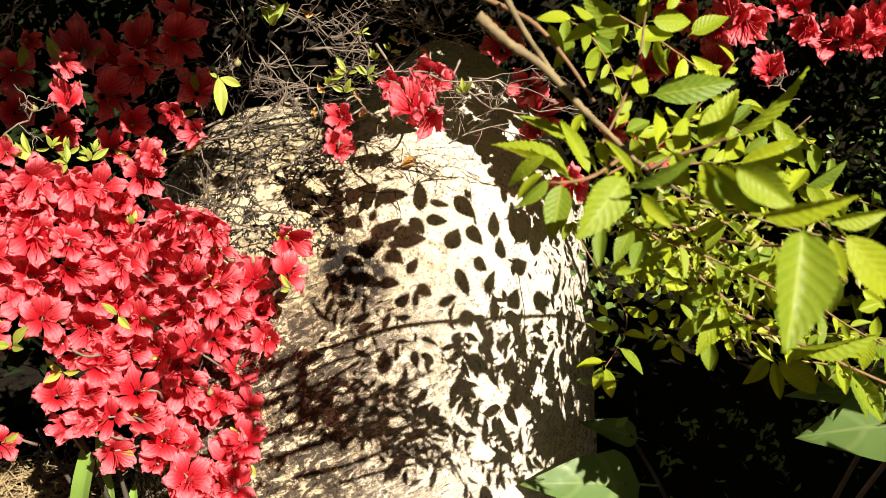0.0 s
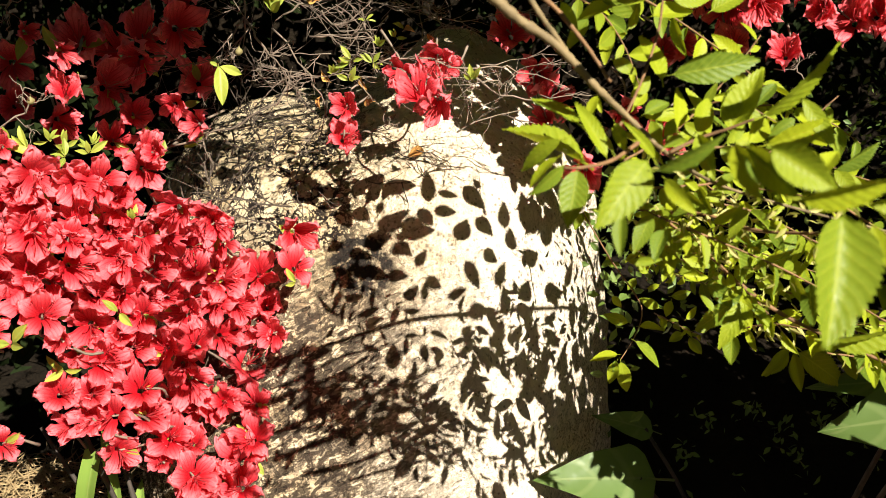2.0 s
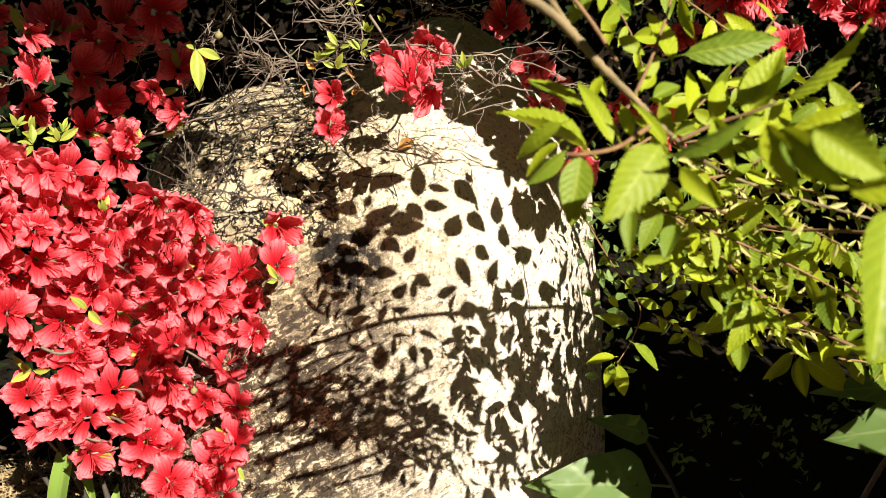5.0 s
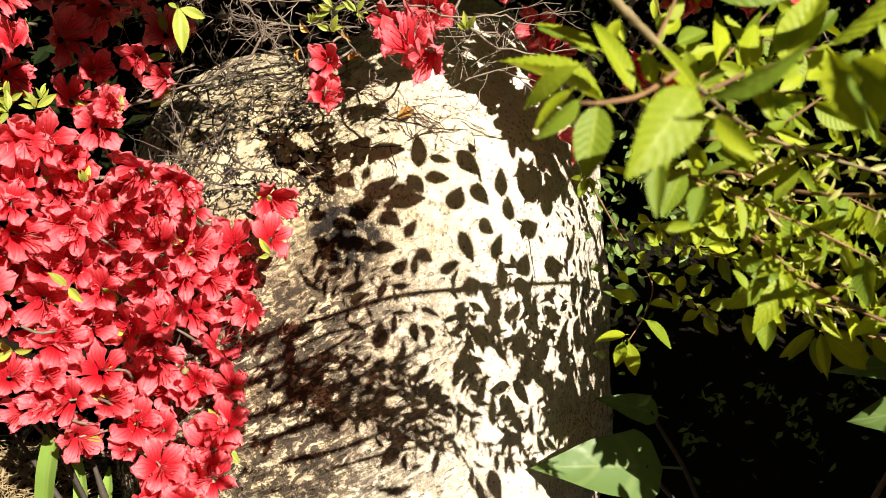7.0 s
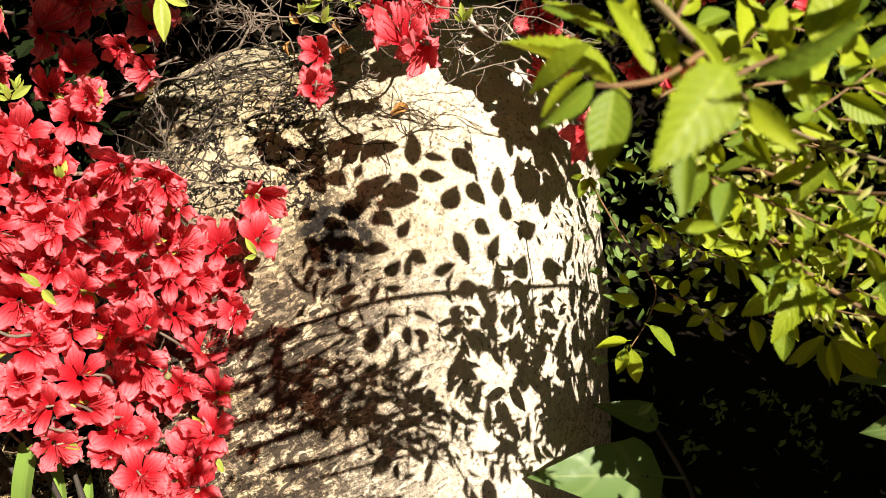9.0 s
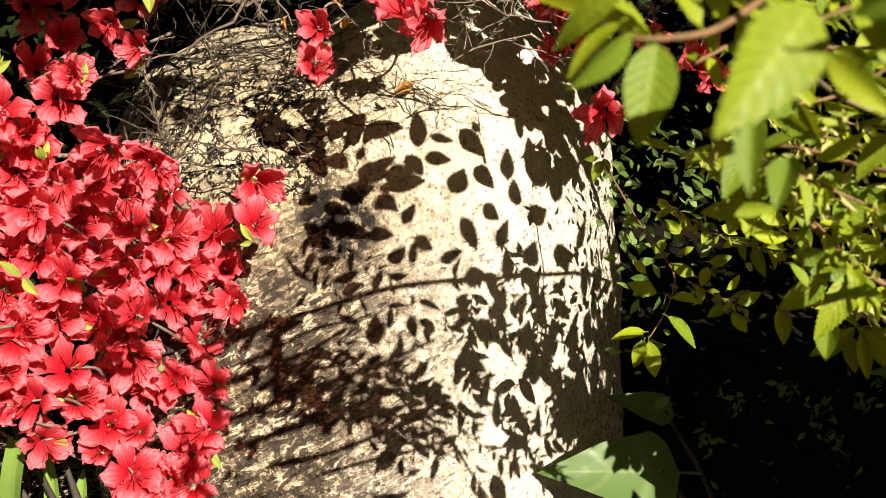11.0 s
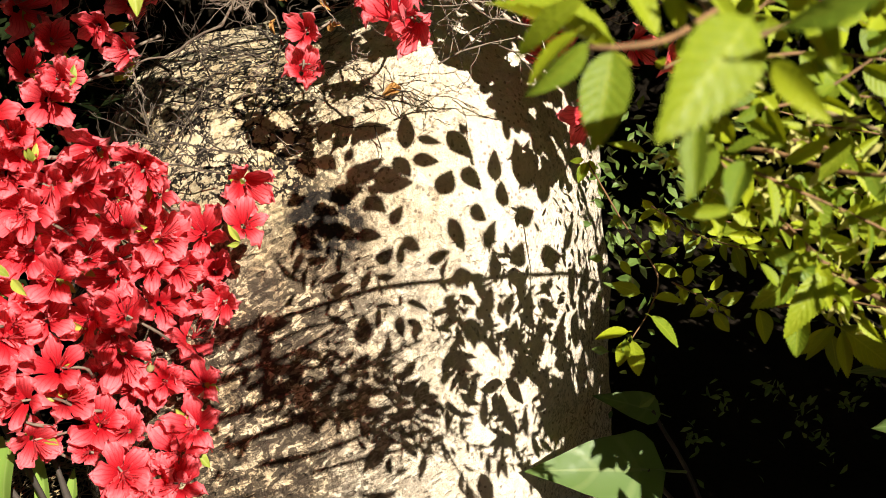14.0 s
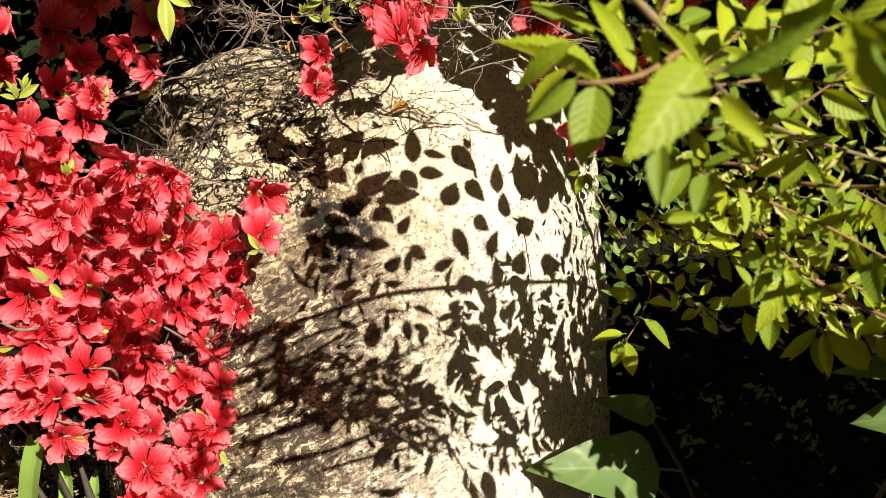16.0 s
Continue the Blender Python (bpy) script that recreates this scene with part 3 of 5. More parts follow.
LEFT_D = [
    (-0.356, 0.96, -0.228, 0.022), (-0.322, 0.994, -0.215, 0.028), (-0.335, 0.994, -0.244, 0.02), (-0.306, 1.018, -0.228, 0.025),
    (-0.22, 1.032, -0.067, 0.022), (-0.299, 0.941, -0.073, 0.027), (-0.32, 0.91, -0.071, 0.023), (-0.319, 0.895, -0.05, 0.022),
    (-0.341, 0.888, -0.087, 0.02), (-0.371, 0.84, -0.093, 0.017), (-0.307, 0.966, -0.133, 0.022), (-0.27, 0.971, -0.063, 0.024),
    (-0.419, 0.8, 0.05, 0.023), (-0.423, 0.8, 0.008, 0.023), (-0.418, 0.8, -0.031, 0.022), (-0.417, 0.8, -0.075, 0.019),
]
LOW = [
    (-0.395, 0.89, -0.055, 0.026), (-0.37, 0.885, -0.083, 0.025), (-0.352, 0.89, -0.045, 0.024),
    (-0.27, 0.925, -0.243, 0.027), (-0.236, 0.935, -0.228, 0.028), (-0.256, 0.92, -0.258, 0.027), (-0.233, 0.935, -0.258, 0.026),
    (-0.28, 0.92, -0.28, 0.024), (-0.25, 0.93, -0.287, 0.026),
]
TOP = [
    (-0.382, 0.85, 0.164, 0.023), (-0.372, 0.87, 0.182, 0.017), (-0.39, 1, 0.19, 0.033), (-0.376, 1.02, 0.214, 0.03),
    (-0.298, 0.99, 0.238, 0.034), (-0.284, 0.98, 0.199, 0.03), (-0.289, 0.95, 0.137, 0.021), (-0.305, 0.96, 0.151, 0.019),
    (-0.357, 1, 0.152, 0.026), (-0.421, 0.95, 0.13, 0.025), (-0.462, 1.06, 0.265, 0.038), (-0.378, 1.1, 0.275, 0.036),
    (-0.436, 1.1, 0.253, 0.032), (-0.478, 1, 0.243, 0.016), (-0.324, 0.97, 0.11, 0.022), (-0.318, 1, 0.286, 0.028),
    (-0.38, 1, 0.125, 0.024), (-0.552, 1.1, 0.225, 0.032),
    (-0.537, 1.1, 0.174, 0.032),
]
MID_A = [
    (-0.056, 0.91, 0.179, 0.018), (-0.035, 0.9, 0.155, 0.026), (-0.018, 0.925, 0.14, 0.023), (-0.019, 0.915, 0.194, 0.023),
    (0.001, 0.93, 0.193, 0.018), (-0.118, 0.975, 0.15, 0.018), (-0.115, 0.97, 0.122, 0.023), (0.106, 1.1, 0.203, 0.027),
    (0.135, 1.1, 0.18, 0.026), (0.113, 1.1, 0.152, 0.019), (0.084, 1.15, 0.288, 0.032), (0.155, 1.02, 0.078, 0.027),
    (0.24, 1, 0.127, 0.022), (0.257, 1.02, 0.104, 0.016), (0.269, 1.06, 0.237, 0.028),
]
MID_B = [
    (0.286, 1.06, 0.232, 0.021), (0.338, 1.07, 0.273, 0.027), (0.336, 1.07, 0.234, 0.027), (0.305, 1.06, 0.294, 0.025),
    (0.423, 1.17, 0.308, 0.035), (0.463, 1.22, 0.265, 0.029), (0.509, 1.2, 0.316, 0.028), (0.548, 1.2, 0.306, 0.033),
    (0.587, 1.2, 0.308, 0.036), (0.611, 1.2, 0.324, 0.033), (0.599, 1.2, 0.283, 0.024), (0.389, 1.15, 0.331, 0.032),
    (0.286, 1.1, 0.329, 0.029), (0.485, 1.2, 0.347, 0.032), (0.217, 1.08, 0.146, 0.021),
]


def outward(at, lean):
    """A flower's facing: to the open side and the light, each a little its own way."""
    f = (PLAN.translation - at).normalized() * 1.0 + TO_SUN * 0.25 + Vector((RNG.uniform(-1, 1), RNG.uniform(-0.4, 0.4), RNG.uniform(-1, 1))) * lean
    return f


def twig_sprays(verts, faces, start, d, length, r, level, rnd, spread=0.7, crook=0.5):
    """A crooked bare twig with side twigs."""
    line, p = [start], start.copy()
    steps = 5
    for i in range(steps):
        bend = Vector((rnd.uniform(-1, 1), rnd.uniform(-1, 1), rnd.uniform(-1, 1)))
        d = (d + bend * crook * 0.3).normalized()
        p = p + (d + Vector((rnd.uniform(-1, 1), rnd.uniform(-1, 1), rnd.uniform(-1, 1))) * crook).normalized() * (length / steps)
        line.append(p.copy())
        if level > 0 and rnd.random() < spread:
            side = (d + Vector((rnd.uniform(-1, 1), rnd.uniform(-1, 1), rnd.uniform(-1, 1))) * 0.9).normalized()
            twig_sprays(verts, faces, p, side, length * rnd.uniform(0.35, 0.65), r * 0.75, level - 1, rnd, spread, crook)
    add_tube(verts, faces, line, r, r * 0.5, 5, 0.3, rnd.randint(0, 999))


def leaf_tuft(parent, at, size, n, d, meshes=None, width=0.36):
    """A whorl of young leaves round a shoot's end."""
    for k in range(n):
        v = (d + Vector((RNG.uniform(-1, 1), RNG.uniform(-1, 1), RNG.uniform(-0.8, 1))) * 0.85).normalized()
        under("leaf", RNG.choice(meshes or AZALEA_LEAVES), parent, aim(at + v * size * 0.08, at + v * size * RNG.uniform(0.7, 1.1), RNG.uniform(-50, 50), width))


def azalea(name, label, root, flowers, lean, seed, leaves=0, leaf_size=0.03, rise=-0.015, more=0.0, size=1.0):
    rnd = random.Random(seed)
    base = thing(name, root, label, "azalea bush", "azalea bushes")
    inward = PLAN.to_3x3() @ Vector((0, 1, -0.15))
    for k in range(4):
        side = Vector((rnd.uniform(-0.12, 0.12), rnd.uniform(0.0, 0.1), rnd.uniform(0.1, 0.3)))
        under("stem", tube_mesh("stem", [root + side * 0.2, root + side * 0.6 + Vector((0, 0.02, 0.06)), root + side * 1.3 + Vector((0, 0, 0.12))], 0.0042, 0.002, MAT_STEM, 7, 0.5, k), base)
    crowd = []
    for x, y, z, r in flowers:
        if rnd.random() < more and x < -0.19:
            crowd.append((x + rnd.uniform(-0.026, 0.02), y + rnd.uniform(0.03, 0.06), z + rnd.uniform(-0.03, 0.02), r * rnd.uniform(0.75, 0.95)))
    for n, (x, y, z, r) in enumerate(list(flowers) + crowd):
        at = spot(x, y, z) + inward * rnd.uniform(-0.02, 0.03)
        f = outward(at, lean)
        put_flower(base, at, r * size, f, rnd.uniform(0, 72))
        back = at - f.normalized() * r * 0.8
        end = back + inward * rnd.uniform(0.03, 0.06) + Vector((rnd.uniform(-0.03, 0.03), 0, rise + rnd.uniform(-0.02, 0.02)))
        mid = back.lerp(end, 0.5) + Vector((rnd.uniform(-0.01, 0.01), 0, rnd.uniform(-0.01, 0.01)))
        under("stalk", tube_mesh("stalk", [end, mid, back], 0.0015, 0.0010, MAT_TWIG, 5, 0.3, n, 3), base)
        for k in range(leaves):
            v = (f.normalized() * 0.2 + Vector((rnd.uniform(-1, 1), rnd.uniform(-0.3, 0.6), rnd.uniform(-1, 1)))).normalized()
            a = back + inward * rnd.uniform(0.0, 0.03)
            under("leaf", rnd.choice(AZALEA_LEAVES), base, aim(a, a + v * leaf_size * rnd.uniform(0.7, 1.2), rnd.uniform(-40, 40), 0.38))
    return base


left_bush = azalea("azalea_bush", "azalea bush crowded with bright red flowers beside the boulder", spot(-0.36, 1.12, -0.56), (LEFT_A + LEFT_B + LEFT_C + LEFT_D) + LOW, 0.5, 3, 1, 0.024, -0.015, 0.4, 1.1)
back_bush = azalea("azalea_bush", "shaded azalea bush with scattered red flowers behind the boulder", spot(-0.30, 1.65, -0.62), (TOP), 0.8, 5, 1, 0.03, 0.03)
top_bush = azalea("azalea_bush", "half-bare azalea with grey twigs and few red flowers", spot(0.12, 1.95, -0.75), (MID_A + MID_B), 0.7, 9, 0, 0.03, 0.06, 0.0, 1.1)

# bare grey branches over the stone's top: plan places and thickness at the start
BARE = [
    [(-0.215, 0.9, 0.266), (-0.209, 0.9, 0.234), (-0.21, 0.91, 0.201)],
    [(-0.208, 0.9, 0.231), (-0.218, 0.9, 0.216), (-0.228, 0.9, 0.206)],
    [(-0.208, 0.9, 0.224), (-0.191, 0.91, 0.201), (-0.178, 0.93, 0.184), (-0.18, 0.96, 0.161)],
    [(-0.318, 1, 0.109), (-0.262, 0.99, 0.127), (-0.221, 0.98, 0.139), (-0.181, 0.97, 0.165), (-0.167, 0.97, 0.184), (-0.117, 0.97, 0.182), (-0.081, 0.96, 0.177)],
    [(-0.196, 0.98, 0.235), (-0.157, 0.98, 0.188), (-0.144, 1, 0.158), (-0.15, 1.02, 0.121)],
    [(-0.08, 0.95, 0.189), (-0.04, 0.95, 0.199), (0.016, 0.94, 0.182), (0.047, 0.95, 0.188), (0.076, 0.96, 0.182), (0.132, 0.98, 0.168)],
    [(0.017, 0.95, 0.181), (0.055, 0.97, 0.16), (0.098, 0.99, 0.157)],
    [(-0.127, 1, 0.125), (-0.095, 1, 0.123), (-0.063, 1.02, 0.131)],
    [(0.004, 1, 0.125), (0.043, 1, 0.14), (0.079, 1, 0.146)],
    [(-0.157, 1, 0.23), (-0.121, 1, 0.234), (-0.081, 1, 0.24)],
    [(-0.15, 1.02, 0.268), (-0.13, 1.02, 0.248), (-0.083, 1.02, 0.282), (-0.063, 1.02, 0.302)],
    [(-0.062, 1, 0.283), (-0.042, 1, 0.276), (-0.009, 1, 0.243), (0.004, 1, 0.24)],
    [(-0.443, 0.84, 0.103), (-0.421, 0.84, 0.115), (-0.402, 0.84, 0.133), (-0.399, 0.84, 0.138)],
    [(-0.489, 0.95, 0.256), (-0.47, 0.95, 0.262), (-0.461, 0.95, 0.281)],
    [(0.456, 1.25, 0.239), (0.489, 1.25, 0.239), (0.497, 1.25, 0.263)],
    [(0.489, 1.25, 0.239), (0.501, 1.25, 0.222), (0.518, 1.25, 0.214)],
    [(-0.171, 0.92, 0.239), (-0.147, 0.92, 0.248), (-0.132, 0.92, 0.253)],
    [(-0.095, 1, 0.25), (-0.088, 1, 0.217), (-0.085, 1, 0.191)],
    [(-0.298, 1, 0.112), (-0.278, 1, 0.122), (-0.288, 1, 0.135), (-0.305, 1, 0.145)],
]
rnd = random.Random(51)
for pts in BARE:
    verts, faces = [], []
    line = smooth_line([spot(*p) for p in pts], 3)
    line = [p + Vector((rnd.uniform(-1, 1), rnd.uniform(-1, 1), rnd.uniform(-1, 1))) * 0.003 for p in line]
    add_tube(verts, faces, line, 0.0010, 0.0005, 6, 0.5, rnd.randint(0, 99))
    for p, q in zip(line[1:], line[2:]):
        for _ in range(2):
            if rnd.random() < 0.28:
                d = ((q - p).normalized() * 0.5 + Vector((rnd.uniform(-1, 1), rnd.uniform(-0.6, 0.4), rnd.uniform(-1, 0.7)))).normalized()
                twig_sprays(verts, faces, p, d, rnd.uniform(0.015, 0.05), 0.0006, 2, rnd, 0.5, 0.6)
    under("bare_branch", mesh_of("bare_branch", verts, faces, MAT_TWIG), top_bush)

# a thicket of fine pale twigs over the stone's top
for n in range(40):
    verts, faces = [], []
    start = spot(rnd.uniform(-0.27, 0.0), rnd.uniform(0.96, 1.1), rnd.uniform(0.19, 0.31))
    d = PLAN.to_3x3() @ Vector((rnd.uniform(-1, 1), rnd.uniform(-0.3, 0.3), rnd.uniform(-0.5, 0.5)))
    twig_sprays(verts, faces, start, d.normalized(), rnd.uniform(0.05, 0.11), rnd.uniform(0.0004, 0.0008), 2, rnd, 0.65, 0.2)
    under("bare_twig", mesh_of("bare_twig", verts, faces, MAT_TWIG), top_bush)
for n in range(9):
    verts, faces = [], []
    start = spot(rnd.uniform(0.0, 0.17), rnd.uniform(0.97, 1.05), rnd.uniform(0.13, 0.20))
    d = PLAN.to_3x3() @ Vector((rnd.uniform(-1, 1), rnd.uniform(-0.3, 0.3), rnd.uniform(-0.6, 0.4)))
    twig_sprays(verts, faces, start, d.normalized(), rnd.uniform(0.05, 0.09), rnd.uniform(0.0005, 0.0008), 2, rnd, 0.5, 0.3)
    under("bare_twig", mesh_of("bare_twig", verts, faces, MAT_TWIG), top_bush)

# crossing twigs close before the stone's shoulder, shade put into their dark colour
for n in range(34):
    verts, faces = [], []
    x, z = rnd.uniform(-0.37, -0.15), rnd.uniform(0.0, 0.17)
    start = spot(x, stone_front(x, z) - rnd.uniform(0.015, 0.05), z)
    d = PLAN.to_3x3() @ Vector((rnd.uniform(-1, 1), rnd.uniform(-0.15, 0.25), rnd.uniform(-1, 1)))
    twig_sprays(verts, faces, start, d.normalized(), rnd.uniform(0.05, 0.11), rnd.uniform(0.0006, 0.0012), 2, rnd, 0.65, 0.38)
    under("bare_twig", mesh_of("bare_twig", verts, faces, MAT_SHADED_TWIG), top_bush)
for n in range(8):
    verts, faces = [], []
    x, z = rnd.uniform(-0.11, 0.03), rnd.uniform(0.07, 0.16)
    start = spot(x, stone_front(x, z) - rnd.uniform(0.01, 0.03), z)
    d = PLAN.to_3x3() @ Vector((rnd.uniform(-1, 1), 0.1, rnd.uniform(-1, 0.2)))
    twig_sprays(verts, faces, start, d.normalized(), rnd.uniform(0.04, 0.09), 0.0007, 1, rnd, 0.5, 0.3)
    under("bare_twig", mesh_of("bare_twig", verts, faces, MAT_SHADED_TWIG), top_bush)

# sprigs of young leaves
SPRIG_A = [
    (-0.392, 0.82, 0.089, 0.026, 6), (-0.181, 0.9, 0.234, 0.026, 5), (-0.4, 0.8, -0.09, 0.03, 4), (-0.161, 0.91, -0.042, 0.02, 2),
    (-0.389, 0.88, -0.126, 0.022, 4), (-0.108, 0.97, 0.198, 0.02, 5), (-0.085, 0.97, 0.195, 0.018, 5), (-0.111, 0.97, 0.176, 0.02, 5),
    (0.023, 0.93, 0.168, 0.02, 4), (-0.131, 0.98, 0.187, 0.018, 4), (-0.362, 0.83, 0.082, 0.02, 5), (-0.344, 0.84, 0.086, 0.02, 4),
]
SPRIG_B = [
    (-0.051, 0.98, 0.235, 0.016, 3), (-0.302, 0.8, -0.062, 0.022, 3), (-0.366, 0.84, 0.092, 0.02, 5), (-0.349, 0.86, 0.097, 0.015, 6),
    (-0.416, 0.83, 0.096, 0.022, 4), (-0.387, 0.85, 0.1, 0.016, 5), (-0.173, 0.93, 0.254, 0.022, 5), (-0.079, 0.97, 0.214, 0.016, 5),
    (-0.06, 0.97, 0.223, 0.014, 4), (-0.093, 0.98, 0.245, 0.014, 4), (-0.303, 0.84, 0.023, 0.016, 3),
]
for x, y, z, size, n in (SPRIG_A + SPRIG_B):
    bush = left_bush if x < -0.2 else top_bush
    leaf_tuft(bush, spot(x, y, z), size, int(n), Vector((0, -0.3, 0.5)))

HANG = [
    (-0.206, 0.79, 0.158, -0.201, 0.785, 0.123, 0.36), (-0.205, 0.79, 0.157, -0.187, 0.8, 0.152, 0.42), (-0.207, 0.79, 0.157, -0.214, 0.79, 0.162, 0.5),
]
for row in HANG:
    under("leaf", RNG.choice(AZALEA_LEAVES), left_bush, aim(spot(*row[0:3]), spot(*row[3:6]), RNG.uniform(-15, 15), row[6]))

# ---- elm ----
SPRAY_A = [
    (0.065, 0.445, 0.037, 0.027, 0.46, 0.059, 0.42, 52), (0.064, 0.455, 0.057, 0.042, 0.465, 0.074, 0.46, 45), (0.078, 0.44, 0.041, 0.067, 0.45, 0.065, 0.48, 45),
    (0.095, 0.43, 0.037, 0.081, 0.44, 0.057, 0.46, 40), (0.048, 0.4, 0.043, 0.028, 0.41, 0.033, 0.42, 30), (0.049, 0.4, 0.032, 0.035, 0.4, 0.017, 0.42, -35),
    (0.055, 0.4, 0.03, 0.05, 0.395, 0.005, 0.66, 8), (0.076, 0.36, 0.03, 0.057, 0.345, 0.006, 0.66, -6), (0.047, 0.405, 0.036, 0.033, 0.41, 0.025, 0.4, 40),
    (0.114, 0.49, 0.085, 0.108, 0.5, 0.115, 0.46, 20), (0.116, 0.475, 0.085, 0.156, 0.46, 0.089, 0.42, 14), (0.142, 0.465, 0.054, 0.157, 0.46, 0.086, 0.52, -30),
]
SPRAY_B = [
    (0.142, 0.5, 0.055, 0.135, 0.5, 0.084, 0.5, 35), (0.099, 0.5, 0.078, 0.11, 0.5, 0.084, 0.6, 10), (0.104, 0.49, 0.066, 0.121, 0.5, 0.074, 0.5, 25),
    (0.153, 0.45, 0.059, 0.192, 0.435, 0.082, 0.44, 66), (0.155, 0.45, 0.045, 0.186, 0.44, 0.052, 0.46, 35), (0.173, 0.45, 0.068, 0.185, 0.44, 0.044, 0.34, 20),
    (0.153, 0.47, 0.049, 0.167, 0.48, 0.063, 0.6, 10), (0.179, 0.45, 0.029, 0.195, 0.46, 0.044, 0.5, -25), (0.076, 0.345, 0.025, 0.1, 0.335, 0.031, 0.42, 64),
    (0.097, 0.32, 0.032, 0.101, 0.31, 0.012, 0.42, 48), (0.1, 0.315, 0.03, 0.112, 0.305, 0.012, 0.46, 40), (0.104, 0.305, 0.029, 0.123, 0.3, 0.014, 0.56, 15),
]
SPRAY_C = [
    (0.111, 0.3, 0.012, 0.143, 0.295, 0.016, 0.44, 66), (0.157, 0.35, 0.012, 0.179, 0.345, 0.014, 0.42, 40), (0.07, 0.47, 0.126, 0.052, 0.47, 0.128, 0.52, 20),
    (0.086, 0.47, 0.12, 0.066, 0.475, 0.115, 0.5, 30), (0.083, 0.47, 0.119, 0.072, 0.475, 0.136, 0.46, 25), (0.086, 0.47, 0.122, 0.106, 0.48, 0.13, 0.5, -30),
    (0.108, 0.48, 0.125, 0.114, 0.48, 0.143, 0.52, 15), (0.107, 0.48, 0.117, 0.132, 0.49, 0.124, 0.52, -28), (0.117, 0.48, 0.127, 0.142, 0.485, 0.129, 0.56, 8),
    (0.079, 0.48, 0.102, 0.093, 0.49, 0.113, 0.5, 25), (0.086, 0.48, 0.094, 0.099, 0.48, 0.087, 0.7, 5), (0.059, 0.48, 0.125, 0.066, 0.48, 0.11, 0.5, 30),
]
SPRAY_D = [
    (0.074, 0.46, 0.072, 0.068, 0.46, 0.061, 0.5, 30), (0.121, 0.48, 0.062, 0.114, 0.49, 0.055, 0.6, 20), (0.113, 0.42, 0.047, 0.117, 0.41, 0.026, 0.4, 30),
    (0.088, 0.38, 0.024, 0.096, 0.37, 0.01, 0.42, 35), (0.144, 0.5, 0.064, 0.127, 0.52, 0.081, 0.45, 40), (0.163, 0.46, 0.046, 0.183, 0.45, 0.036, 0.45, -25),
    (0.202, 0.48, 0.035, 0.221, 0.47, 0.047, 0.4, 40), (0.076, 0.5, 0.121, 0.064, 0.5, 0.106, 0.5, 20), (0.179, 0.5, 0.084, 0.167, 0.5, 0.072, 0.5, 25),
    (0.181, 0.48, 0.062, 0.168, 0.48, 0.053, 0.5, -20), (0.13, 0.5, 0.139, 0.14, 0.5, 0.153, 0.5, 20), (0.098, 0.5, 0.115, 0.104, 0.5, 0.127, 0.5, 30),
]
SPRAY_E = [
    (0.136, 0.325, 0.007, 0.125, 0.31, -0.037, 0.56, -6), (0.151, 0.335, 0.004, 0.154, 0.33, -0.011, 0.44, 22), (0.157, 0.335, 0.005, 0.179, 0.33, -0.021, 0.52, 12),
    (0.194, 0.42, -0.014, 0.188, 0.42, -0.03, 0.5, 30), (0.068, 0.37, 0.01, 0.066, 0.365, -0.007, 0.4, 35), (0.075, 0.38, 0.016, 0.073, 0.38, 0.007, 0.4, 30),
    (0.143, 0.6, -0.006, 0.144, 0.59, -0.025, 0.5, 5), (0.13, 0.6, -0.012, 0.154, 0.6, -0.016, 0.45, 20), (0.156, 0.6, -0.003, 0.153, 0.61, 0.008, 0.5, 20),
    (0.186, 0.58, -0.032, 0.173, 0.58, -0.041, 0.5, 20), (0.187, 0.575, -0.04, 0.168, 0.565, -0.067, 0.42, 8), (0.185, 0.575, -0.036, 0.188, 0.57, -0.057, 0.42, 30),
]
SPRAY_F = [
    (0.168, 0.58, -0.048, 0.162, 0.58, -0.036, 0.5, 20), (0.276, 0.9, -0.099, 0.283, 0.9, -0.128, 0.6, 0), (0.201, 0.6, -0.049, 0.213, 0.6, -0.06, 0.5, 20),
    (0.169, 0.6, -0.031, 0.197, 0.59, -0.049, 0.4, 30), (0.167, 0.65, -0.026, 0.186, 0.65, -0.029, 0.45, 20), (0.34, 0.9, -0.113, 0.316, 0.9, -0.141, 0.34, 20),
    (0.346, 0.9, -0.117, 0.352, 0.9, -0.158, 0.34, 25), (0.342, 0.9, -0.111, 0.331, 0.9, -0.101, 0.5, 10), (0.277, 0.6, -0.073, 0.281, 0.6, -0.102, 0.38, 10),
    (0.285, 0.6, -0.084, 0.308, 0.6, -0.122, 0.34, 8), (0.277, 0.6, -0.067, 0.293, 0.6, -0.078, 0.4, 25), (0.241, 0.5, -0.035, 0.255, 0.5, -0.031, 0.6, 10),
]
